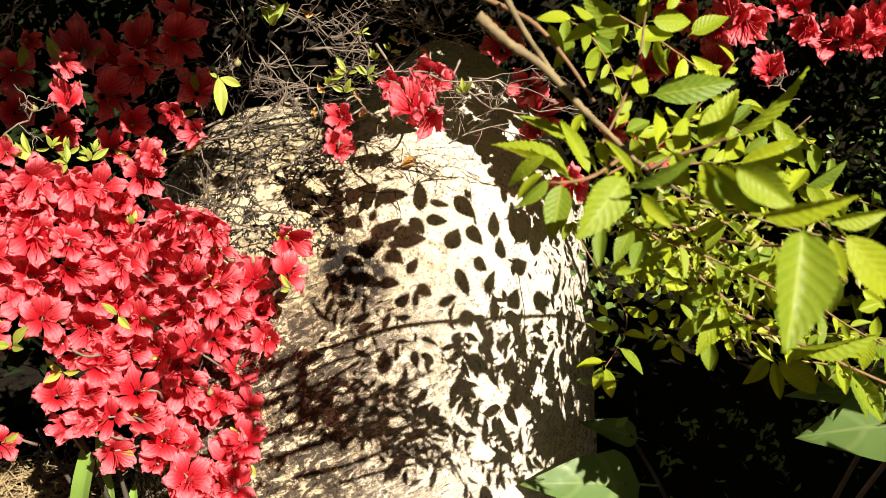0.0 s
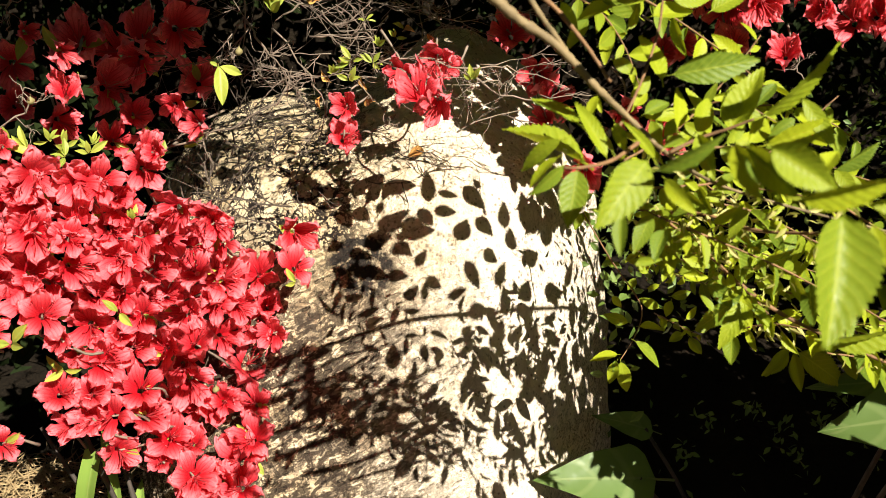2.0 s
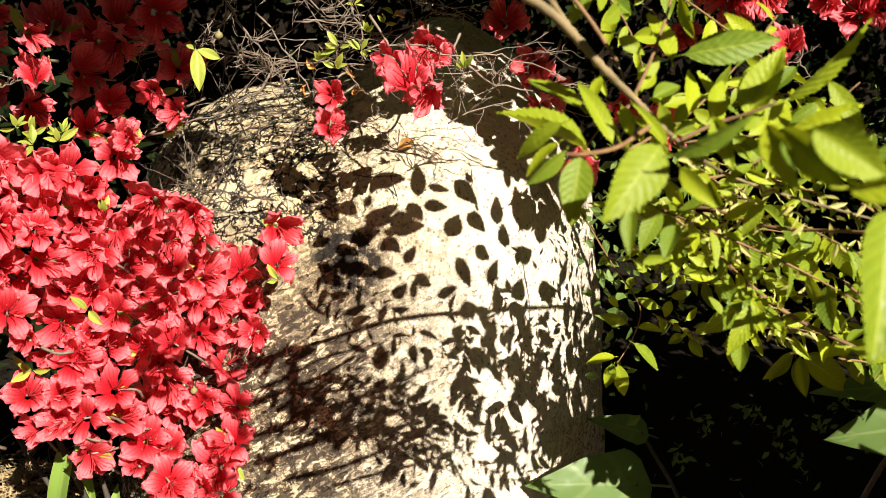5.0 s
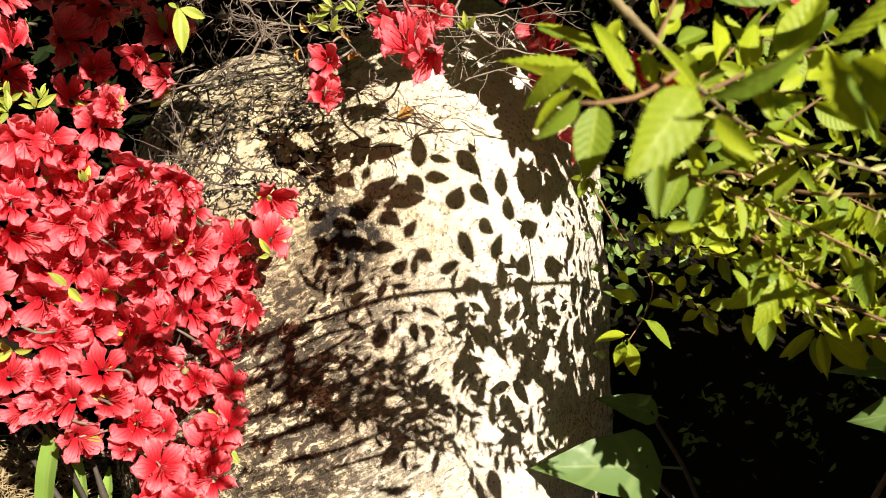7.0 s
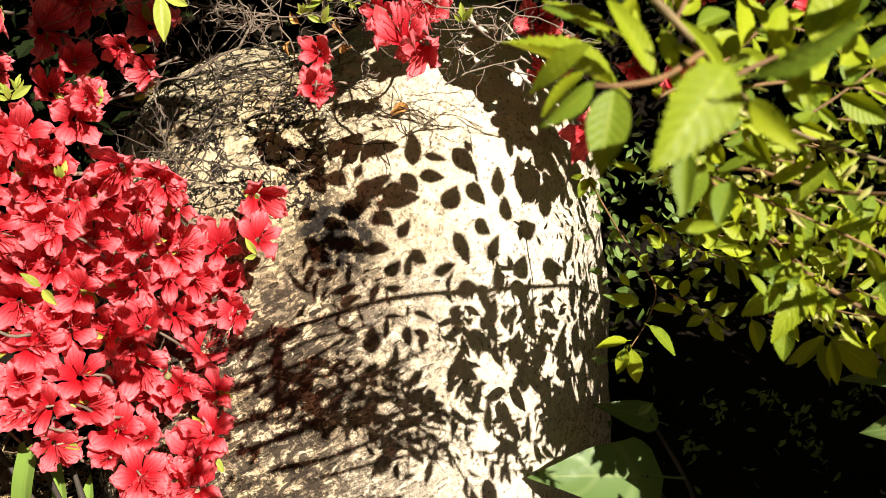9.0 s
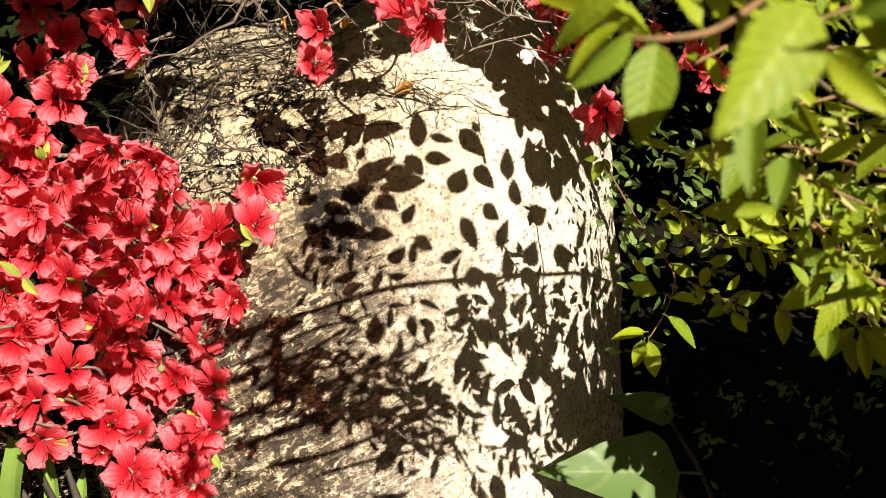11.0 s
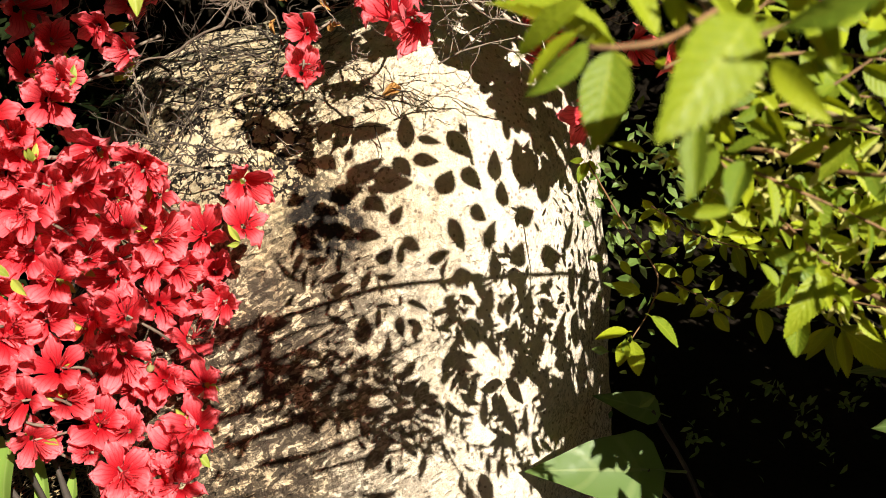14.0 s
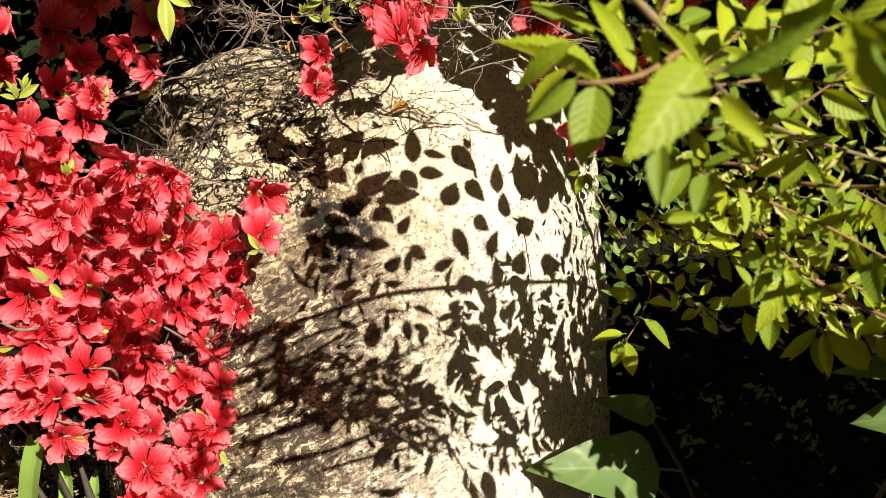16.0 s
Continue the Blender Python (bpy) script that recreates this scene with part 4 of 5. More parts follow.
SPRAY_G = [
    (0.205, 0.5, -0.057, 0.25, 0.49, -0.051, 0.36, 68), (0.15, 0.55, 0.019, 0.133, 0.56, 0.012, 0.42, 35), (0.162, 0.56, 0.009, 0.178, 0.55, 0.019, 0.42, 30),
    (0.193, 0.55, 0.007, 0.202, 0.55, -0.01, 0.42, 25), (0.151, 0.6, 0.01, 0.135, 0.6, 0.002, 0.5, 15), (0.179, 0.6, -0.011, 0.171, 0.6, -0.024, 0.5, 20),
    (0.21, 0.6, -0.016, 0.231, 0.6, -0.031, 0.4, 35), (0.239, 0.62, -0.051, 0.217, 0.62, -0.055, 0.4, 35), (0.246, 0.6, -0.042, 0.231, 0.6, -0.049, 0.45, 25),
    (0.271, 0.62, -0.03, 0.26, 0.62, -0.043, 0.45, 25), (0.268, 0.55, -0.026, 0.283, 0.55, -0.038, 0.45, 20), (0.41, 0.93, -0.125, 0.422, 0.93, -0.153, 0.5, 30),
]
SPRAY_H = [
    (0.362, 0.93, -0.121, 0.422, 0.94, -0.161, 0.42, 15), (0.291, 0.8, -0.066, 0.308, 0.8, -0.087, 0.5, 25),
]
SPRAY_I = [
    (0.067, 0.475, 0.06, 0.045, 0.481, 0.078, 0.36, 20), (0.071, 0.419, 0.037, 0.06, 0.425, 0.066, 0.3, 10), (0.078, 0.435, 0.055, 0.083, 0.435, 0.042, 0.62, 15), (0.092, 0.414, 0.036, 0.077, 0.405, 0.052, 0.22, 10),
    (0.118, 0.475, 0.057, 0.125, 0.481, 0.081, 0.46, 25), (0.125, 0.465, 0.054, 0.136, 0.471, 0.073, 0.6, 10), (0.101, 0.475, 0.065, 0.116, 0.481, 0.072, 0.62, -20), (0.102, 0.465, 0.06, 0.105, 0.46, 0.047, 0.5, 30),
    (0.118, 0.465, 0.052, 0.108, 0.465, 0.046, 0.5, 15), (0.138, 0.465, 0.059, 0.15, 0.471, 0.08, 0.5, 20), (0.137, 0.455, 0.047, 0.151, 0.46, 0.059, 0.42, 25), (0.106, 0.584, 0.015, 0.089, 0.584, 0.02, 0.32, 15),
]
SPRAY_J = [
    (0.104, 0.474, 0.012, 0.093, 0.463, -0.004, 0.5, 20), (0.085, 0.443, -0.011, 0.103, 0.443, -0.012, 0.3, 30), (0.101, 0.433, 0.004, 0.093, 0.423, -0.01, 0.5, 35), (0.164, 0.504, 0.016, 0.153, 0.503, 0.001, 0.5, 20),
    (0.203, 0.563, -0.014, 0.218, 0.564, 0.003, 0.45, 15), (0.098, 0.476, 0.075, 0.105, 0.476, 0.085, 0.6, 10), (0.096, 0.476, 0.069, 0.104, 0.481, 0.078, 0.7, -15), (0.074, 0.466, 0.073, 0.077, 0.465, 0.064, 0.4, 20),
    (0.137, 0.504, 0.024, 0.128, 0.504, 0.034, 0.45, 20), (0.147, 0.504, 0.028, 0.159, 0.505, 0.038, 0.45, -20), (0.158, 0.524, 0.017, 0.147, 0.524, 0.024, 0.5, 25), (0.121, 0.504, 0.022, 0.135, 0.504, 0.028, 0.4, 30),
]
SPRAYS = SPRAY_I + SPRAY_J + SPRAY_A + SPRAY_B + SPRAY_C + SPRAY_D + SPRAY_E + SPRAY_F + SPRAY_G + SPRAY_H
ELM_MID_A = [
    (0.185, 0.6, -0.043, 0.167, 0.6, -0.063, 0.6, 10), (0.186, 0.58, -0.042, 0.173, 0.58, -0.069, 0.55, 5), (0.186, 0.6, -0.063, 0.185, 0.6, -0.085, 0.5, 10), (0.197, 0.6, -0.045, 0.213, 0.6, -0.063, 0.4, 20),
    (0.152, 0.62, 0, 0.145, 0.62, -0.025, 0.6, 0), (0.16, 0.64, -0.011, 0.138, 0.64, -0.016, 0.5, 10), (0.164, 0.64, -0.012, 0.181, 0.64, -0.021, 0.5, 0), (0.182, 0.66, -0.021, 0.167, 0.66, -0.026, 0.6, 0),
    (0.189, 0.66, -0.026, 0.206, 0.66, -0.034, 0.5, 10), (0.191, 0.66, -0.039, 0.213, 0.66, -0.045, 0.4, 20),
]
ELM_MID_B = [
    (0.394, 1.04, -0.136, 0.364, 1.04, -0.164, 0.45, 10), (0.4, 1.04, -0.141, 0.408, 1.04, -0.182, 0.4, 10), (0.418, 1.06, -0.137, 0.472, 1.06, -0.186, 0.5, 10), (0.448, 1.04, -0.136, 0.489, 1.04, -0.17, 0.4, 10),
    (0.301, 0.66, -0.078, 0.307, 0.66, -0.109, 0.5, 10), (0.291, 0.62, -0.084, 0.314, 0.62, -0.124, 0.4, 15), (0.306, 0.68, -0.075, 0.284, 0.68, -0.082, 0.4, 20), (0.329, 0.7, -0.073, 0.356, 0.7, -0.091, 0.4, 20),
    (0.136, 0.6, 0.014, 0.122, 0.6, 0.018, 0.5, 10), (0.156, 0.6, 0.012, 0.17, 0.6, 0, 0.5, 10),
]
ELM_MID_C = [
    (0.19, 0.62, 0.004, 0.214, 0.62, -0.006, 0.45, 20), (0.222, 0.62, 0, 0.202, 0.62, -0.014, 0.45, 20), (0.241, 0.66, -0.017, 0.265, 0.66, -0.034, 0.5, 10), (0.223, 0.66, -0.026, 0.245, 0.66, -0.043, 0.5, 10),
    (0.283, 0.7, -0.055, 0.306, 0.7, -0.073, 0.5, 10), (0.301, 0.7, -0.073, 0.283, 0.7, -0.091, 0.5, 10), (0.347, 0.7, -0.073, 0.37, 0.7, -0.091, 0.5, 10), (0.139, 0.58, 0.023, 0.128, 0.58, 0.004, 0.6, 10),
    (0.124, 0.58, 0.016, 0.132, 0.58, -0.003, 0.6, 20),
]
ELM_FAR_A = [
    (0.171, 0.92, -0.12, 0.142, 0.92, -0.125, 0.45, 20), (0.185, 0.9, -0.104, 0.215, 0.9, -0.126, 0.42, 10), (0.172, 0.91, -0.126, 0.179, 0.91, -0.159, 0.45, 5), (0.168, 0.91, -0.126, 0.159, 0.91, -0.149, 0.5, 5),
    (0.166, 0.91, -0.125, 0.168, 0.91, -0.143, 0.4, 20), (0.188, 0.95, -0.09, 0.163, 0.95, -0.082, 0.5, 10), (0.196, 0.93, -0.092, 0.223, 0.93, -0.096, 0.4, 10), (0.239, 0.92, -0.099, 0.224, 0.92, -0.107, 0.6, 0),
    (0.245, 0.92, -0.103, 0.258, 0.92, -0.121, 0.5, 10), (0.229, 0.98, -0.077, 0.208, 0.98, -0.067, 0.5, 10), (0.242, 0.98, -0.064, 0.264, 0.98, -0.06, 0.5, 10), (0.242, 0.98, -0.069, 0.235, 0.98, -0.086, 0.6, 10),
]
ELM_FAR_B = [
    (0.25, 0.95, -0.087, 0.262, 0.95, -0.074, 0.5, 10), (0.259, 0.95, -0.099, 0.281, 0.95, -0.09, 0.5, 10), (0.207, 1, -0.045, 0.198, 1, -0.058, 0.6, 0), (0.221, 1, -0.039, 0.207, 1, -0.026, 0.6, 0),
    (0.26, 1, -0.032, 0.276, 1, -0.039, 0.6, 0), (0.19, 1.05, -0.068, 0.201, 1.05, -0.082, 0.5, 0), (0.153, 1.03, 0.031, 0.143, 1.03, 0.011, 0.5, 10), (0.149, 1.03, 0.034, 0.136, 1.03, 0.031, 0.5, 10),
    (0.154, 1.03, 0.033, 0.16, 1.03, 0.018, 0.5, 10), (0.205, 1.02, -0.006, 0.218, 1.02, -0.019, 0.5, 10), (0.234, 1, -0.052, 0.221, 1, -0.058, 0.5, 10), (0.189, 1.08, -0.021, 0.197, 1.08, -0.035, 0.5, 10),
]
SHADE_A = [
    (-0.069, 0.065, 0.041, 0, 0.55), (-0.032, 0.065, 0.043, 90, 0.45), (-0.007, 0.056, 0.032, 0, 0.35), (0.027, 0.053, 0.043, -32, 0.55),
    (-0.01, 0.035, 0.035, 8, 0.5), (0.012, 0.012, 0.042, 55, 0.6), (0.04, 0.017, 0.034, -25, 0.7), (-0.113, 0.032, 0.025, -40, 0.75),
    (-0.09, 0.041, 0.017, 70, 0.6), (-0.077, 0.02, 0.03, -30, 0.8), (-0.035, 0.027, 0.029, -50, 0.65), (-0.044, 0.01, 0.041, 0, 0.5),
    (0.048, -0.02, 0.026, -30, 0.75), (0.026, -0.042, 0.044, -65, 0.42), (0.008, -0.063, 0.028, 28, 0.5), (-0.048, -0.062, 0.032, 45, 0.5),
    (-0.031, -0.059, 0.025, 85, 0.45),
]
SHADE_B = [
    (0.066, 0.031, 0.035, 95, 0.6), (0.076, 0.001, 0.037, 80, 0.55), (0.061, -0.043, 0.041, 62, 0.42), (0.067, -0.076, 0.041, 95, 0.4),
    (0.033, -0.085, 0.03, 20, 0.7), (0.103, -0.022, 0.036, 30, 0.75), (0.126, 0.013, 0.055, 80, 0.5), (0.095, -0.066, 0.042, 60, 0.6),
    (0.136, -0.069, 0.043, 15, 0.65), (0.161, -0.047, 0.051, 62, 0.3), (0.166, -0.101, 0.051, 80, 0.35), (0.093, 0.035, 0.051, 110, 0.45),
    (-0.06, -0.01, 0.028, -35, 0.6), (-0.038, -0.021, 0.024, 60, 0.6), (-0.02, -0.049, 0.025, -40, 0.6), (-0.066, -0.041, 0.028, 0, 0.6),
    (-0.092, 0.001, 0.036, 20, 0.7),
]
SHADE_C = [
    (-0.006, -0.115, 0.039, 10, 0.6), (-0.031, -0.111, 0.031, -20, 0.5), (0.022, -0.107, 0.021, 40, 0.6), (0.047, -0.143, 0.036, -40, 0.7),
    (0.062, -0.115, 0.038, 80, 0.5), (0.085, -0.117, 0.032, 60, 0.5), (0.109, -0.119, 0.037, 80, 0.5), (0.135, -0.13, 0.034, -40, 0.6),
    (0.089, -0.154, 0.041, 70, 0.5), (0.118, -0.165, 0.042, 60, 0.5), (0.149, -0.163, 0.047, 85, 0.5), (0.011, -0.155, 0.031, 20, 0.6),
    (0.033, -0.177, 0.036, -20, 0.5), (-0.003, -0.175, 0.035, 40, 0.6), (0.044, -0.207, 0.043, 75, 0.28), (0.056, -0.23, 0.043, 85, 0.3),
    (0.101, -0.193, 0.042, 60, 0.5),
]
SHADE_D = [
    (0.126, -0.212, 0.043, 70, 0.5), (0.158, -0.22, 0.047, 85, 0.6), (0.097, -0.244, 0.037, 55, 0.5), (0.135, -0.26, 0.038, 80, 0.6),
    (0.174, -0.16, 0.048, 90, 0.6), (0.185, -0.212, 0.049, 90, 0.6), (0.174, -0.265, 0.048, 90, 0.6), (0.21, -0.179, 0.051, 90, 0.6),
    (-0.045, -0.139, 0.035, 30, 0.6), (-0.072, -0.139, 0.039, 80, 0.5), (-0.058, -0.173, 0.035, 30, 0.6), (-0.024, -0.209, 0.042, 55, 0.5),
    (-0.01, -0.231, 0.035, 60, 0.6), (0.011, -0.215, 0.028, 20, 0.4),
]

elm = thing("elm_sapling", spot(0.75, 0.75, -0.75), "young elm with a cut limb and fresh toothed green leaves", "elm")
for row in SPRAYS:
    a, b = spot(*row[0:3]), spot(*row[3:6])
    under("leaf", RNG.choice(ELM_LEAVES), elm, aim(a, b, row[7] + RNG.uniform(-6, 6), row[6] * (0.74 if row[6] > 0.6 else 0.88)))
# fuller growth round the cut limb
rnd = random.Random(59)
for _ in range(26):
    y = rnd.uniform(0.49, 0.58)
    u, w = rnd.uniform(0.13, 0.34), rnd.uniform(0.06, 0.29)
    if w > 0.16 + (u - 0.13) * 1.6:
        u += 0.07
    a = Vector((u * y, y, w * y))
    turn, L = radians(rnd.choice((rnd.uniform(10, 100), rnd.uniform(-60, 200)))), rnd.uniform(0.020, 0.038)
    b = a + Vector((math.cos(turn), rnd.uniform(-0.35, 0.35), math.sin(turn))) * L
    falls = a.lerp(b, 0.5) + S * ((1.06 - y) / S.y)
    if -0.22 < falls.x < -0.04 and -0.22 < falls.z < -0.10:
        continue
    under("leaf", rnd.choice(ELM_LEAVES), elm, aim(spot(*a), spot(*b), rnd.uniform(-50, 50), rnd.uniform(0.38, 0.55)))
for row in (ELM_MID_A + ELM_MID_B + ELM_MID_C) + (ELM_FAR_A + ELM_FAR_B):
    a, b = spot(*row[0:3]), spot(*row[3:6])
    under("leaf", RNG.choice(ELM_LEAVES), elm, aim(a, b, (row[7] * 1.3 + RNG.uniform(0, 18)) * RNG.choice((-1, 1)), row[6]))

ELM_WOOD = [
    [(0.017, 0.42, 0.114), (0.032, 0.425, 0.102), (0.05, 0.43, 0.091), (0.071, 0.44, 0.072), (0.089, 0.45, 0.058), (0.101, 0.45, 0.046)],
    [(0.032, 0.45, 0.133), (0.043, 0.445, 0.111), (0.052, 0.435, 0.094), (0.058, 0.432, 0.084)],
    [(0.096, 0.45, 0.05), (0.128, 0.49, 0.037), (0.162, 0.52, 0.027), (0.214, 0.53, 0.013), (0.254, 0.54, 0.004), (0.307, 0.54, -0.01)],
    [(0.091, 0.43, 0.047), (0.072, 0.41, 0.035), (0.057, 0.4, 0.031), (0.049, 0.4, 0.031)],
    [(0.082, 0.45, 0.053), (0.095, 0.46, 0.076), (0.107, 0.47, 0.105), (0.11, 0.47, 0.124), (0.113, 0.47, 0.142)],
    [(0.11, 0.46, 0.043), (0.125, 0.46, 0.05), (0.138, 0.455, 0.054), (0.149, 0.45, 0.058)],
    [(0.128, 0.6, 0.016), (0.158, 0.58, 0.016), (0.186, 0.55, 0.004), (0.219, 0.5, 0), (0.241, 0.45, -0.012)],
    [(0.165, 0.62, 0), (0.198, 0.62, -0.032), (0.23, 0.62, -0.055), (0.274, 0.6, -0.078), (0.318, 0.58, -0.099)],
    [(0.153, 1.03, 0.031), (0.181, 1, -0.026), (0.199, 0.96, -0.062), (0.201, 0.94, -0.08), (0.188, 0.92, -0.103), (0.172, 0.91, -0.124)],
    [(0.02, 0.46, 0.135), (0.047, 0.455, 0.12), (0.065, 0.45, 0.098), (0.079, 0.45, 0.077)],
]
for n, (pts, r) in enumerate(zip(ELM_WOOD, (0.0025, 0.0017, 0.0010, 0.0010, 0.0008, 0.0010, 0.0013, 0.0017, 0.0009, 0.0014))):
    me = tube_mesh("branch", [spot(*p) for p in pts], r, r * (0.4 if n == 0 else 0.55), MAT_BARK if n < 3 else MAT_SHOOT, 10, 0.22 if n < 3 else 0.15, n, 10)
    under("branch" if n < 3 else "shoot", me, elm)


def leafy_shoot(parent, pts, r, step, size, rnd, width=0.46, hang=0.4):
    """A thin shoot with leaves left and right along it."""
    line = smooth_line([spot(*p) for p in pts], 8)
    verts, faces = [], []
    add_tube(verts, faces, line, r, r * 0.5, 6, 0.2, rnd.randint(0, 99))
    under("shoot", mesh_of("shoot", verts, faces, MAT_SHOOT), parent)
    run, side = 0.0, 1
    for p, q in zip(line, line[1:]):
        run += (q - p).length
        if run > step:
            run, side = 0.0, -side
            d = (q - p).normalized()
            out = d.cross(TO_SUN).normalized() * side
            v = (d * 0.6 + out * 0.8 + Vector((0, 0, -hang * rnd.random())) + Vector((rnd.uniform(-1, 1), rnd.uniform(-1, 1), rnd.uniform(-1, 1))) * 0.55).normalized()
            L = size * rnd.uniform(0.45, 1.25)
            under("leaf", rnd.choice(ELM_LEAVES), parent, aim(p, p + v * L, rnd.uniform(-60, 60), width * rnd.uniform(0.75, 1.3)))


LEAFY = [
    [(0.176, 0.8, 0.027), (0.195, 0.75, 0.005), (0.219, 0.7, -0.004), (0.241, 0.66, -0.017)],
    [(0.197, 0.95, -0.012), (0.222, 0.9, -0.035), (0.243, 0.85, -0.044), (0.271, 0.8, -0.052)],
    [(0.172, 0.6, 0.024), (0.203, 0.6, 0.016), (0.243, 0.6, -0.004), (0.282, 0.6, -0.023)],
    [(0.234, 0.75, -0.078), (0.258, 0.72, -0.07), (0.283, 0.7, -0.073), (0.301, 0.66, -0.065), (0.334, 0.64, -0.067)],
    [(0.117, 0.6, 0.166), (0.144, 0.6, 0.15), (0.183, 0.6, 0.122), (0.215, 0.6, 0.095)],
    [(0.08, 0.62, 0.171), (0.101, 0.6, 0.15), (0.117, 0.6, 0.126), (0.128, 0.6, 0.095)],
    [(0.132, 0.55, 0.051), (0.168, 0.55, 0.055), (0.204, 0.55, 0.051), (0.237, 0.55, 0.04)],
    [(0.271, 0.8, -0.041), (0.313, 0.8, -0.052), (0.346, 0.78, -0.046), (0.387, 0.76, -0.039)],
    [(0.216, 0.95, -0.08), (0.233, 0.92, -0.09), (0.252, 0.9, -0.1)],
    [(0.292, 0.7, -0.091), (0.32, 0.7, -0.096), (0.346, 0.68, -0.111)],
    [(0.187, 0.7, 0.051), (0.212, 0.68, 0.027), (0.236, 0.66, 0.018)],
    [(0.161, 0.62, 0.086), (0.187, 0.6, 0.091), (0.219, 0.6, 0.075)],
    [(0.20, 0.82, 0.08), (0.24, 0.8, 0.06), (0.29, 0.8, 0.045), (0.33, 0.8, 0.03)],
    [(0.21, 0.86, 0.03), (0.26, 0.84, 0.01), (0.31, 0.82, 0.0), (0.36, 0.82, -0.02)],
    [(0.22, 0.88, -0.02), (0.27, 0.86, -0.03), (0.33, 0.84, -0.03), (0.38, 0.84, -0.05)],
    [(0.24, 0.72, 0.04), (0.28, 0.7, 0.03), (0.31, 0.7, 0.01), (0.35, 0.7, -0.01)],
    [(0.20, 0.68, 0.09), (0.24, 0.68, 0.10), (0.28, 0.68, 0.09), (0.31, 0.68, 0.07)],
    [(0.27, 0.62, 0.02), (0.30, 0.62, 0.0), (0.33, 0.63, -0.02), (0.37, 0.64, -0.05)],
    [(0.25, 0.60, -0.03), (0.28, 0.61, -0.05), (0.32, 0.62, -0.07), (0.36, 0.64, -0.08)],
    [(0.24, 0.66, 0.05), (0.29, 0.66, 0.045), (0.34, 0.66, 0.03), (0.38, 0.66, 0.015)],
    [(0.30, 0.76, -0.06), (0.34, 0.75, -0.08), (0.38, 0.74, -0.09), (0.42, 0.74, -0.11)],
    [(0.10, 0.53, 0.045), (0.135, 0.54, 0.065), (0.165, 0.54, 0.095), (0.185, 0.54, 0.12)],
    [(0.12, 0.54, 0.03), (0.165, 0.55, 0.035), (0.205, 0.55, 0.06), (0.235, 0.55, 0.085)],
    [(0.11, 0.55, 0.02), (0.16, 0.56, 0.0), (0.205, 0.56, -0.02), (0.25, 0.56, -0.045)],
    [(0.14, 0.58, 0.01), (0.18, 0.6, -0.02), (0.215, 0.62, -0.05), (0.24, 0.64, -0.075)],
]
rnd = random.Random(61)
for pts in LEAFY:
    leafy_shoot(elm, pts, 0.0008, 0.0052, 0.022, rnd, 0.38, 0.9)

# small pale bracts and catkins along the young shoots
rnd = random.Random(67)
places = []
for pts in (ELM_WOOD[2], ELM_WOOD[6], ELM_WOOD[7], LEAFY[2], LEAFY[0], LEAFY[10], LEAFY[23], LEAFY[24]):
    line = smooth_line([spot(*p) for p in pts], 14)
    places += [rnd.choice(line) + Vector((rnd.gauss(0, 0.006), rnd.gauss(0, 0.006), rnd.gauss(-0.004, 0.006))) for _ in range(46)]
BRACTS = places

# leaves of the shoots that hang between the sun and the stone
SUNNY = [(Vector(row[0:3]) + Vector(row[3:6])) / 2 for row in SPRAYS + ELM_MID_A + ELM_MID_B + ELM_MID_C]
SUNNY += [Vector(row[0:3]) for row in MID_A[:5] + MID_A[7:9]]


def in_sun_of(p):
    """Whether a leaf at p would stand in the sun of the elm's fresh sprays."""
    for c in SUNNY:
        v = p - c
        s = v.dot(S)
        if s > 0.01 and (v - S * s).length < 0.02:
            return True
    return False


def clear_way(x, y, z):
    """How far towards the sun a place must move to leave the open view, to the right or upwards."""
    return max(0.3, min((0.60 * y - x) / (S.x - 0.60 * S.y), (0.35 * y - z) / (S.z - 0.35 * S.y)))


OVERHEAD = []  # poses of the leaves overhead


def shade_leaf(x, z, size, turn, width, y=None, tilt=12):
    """An elm leaf sunward of the stone's face (or of depth y) at x, z, clear of the view of the stone."""
    given = y is not None
    y = y or stone_front(x, z)
    k = clear_way(x, y, z) + RNG.uniform(0.02, 0.07)
    along = Vector((math.cos(radians(turn)), RNG.uniform(-0.3, 0.3), math.sin(radians(turn))))
    mid = Vector((x, y, z)) + S * k
    # the foremost spray stands in this light already
    if mid.y < 0.47 and RNG.random() < (0.8 if z > -0.26 else 0.2) and not given:
        return
    if in_sun_of(mid) and RNG.random() < (0.3 if given else 0.8):
        return
    if mid.y < 0.24:
        return
    a, b = mid - along * size * 0.48, mid + along * size * 0.48
    OVERHEAD.append(aim(PLAN @ a, PLAN @ b, RNG.uniform(-tilt, tilt), width, TO_SUN))


LEAF_SUN = (0.16, 0.22, -0.30, -0.21)
SLAB_SUN = (0.03, 0.085, -0.34, -0.185)
PLANT_SUN = (0.05, 0.14, -0.40, -0.275)
for x, z, size, turn, width in (SHADE_A + SHADE_B + SHADE_C + SHADE_D):
    if not (PLANT_SUN[0] < x < PLANT_SUN[1] and z < PLANT_SUN[3]):
        shade_leaf(x, z, size, turn, width)


def shade_region(n, x0, x1, z0, z1, size, turns, widths, keep=(), y=None):
    """More such leaves over a part of the stone's face, leaving the sunny gaps in keep."""
    while n:
        x, z = RNG.uniform(x0, x1), RNG.uniform(z0, z1)
        if not any(a < x < b and c < z < d for a, b, c, d in keep):
            shade_leaf(x, z, RNG.uniform(*size), RNG.uniform(*turns), RNG.uniform(*widths), y, 35)
            n -= 1


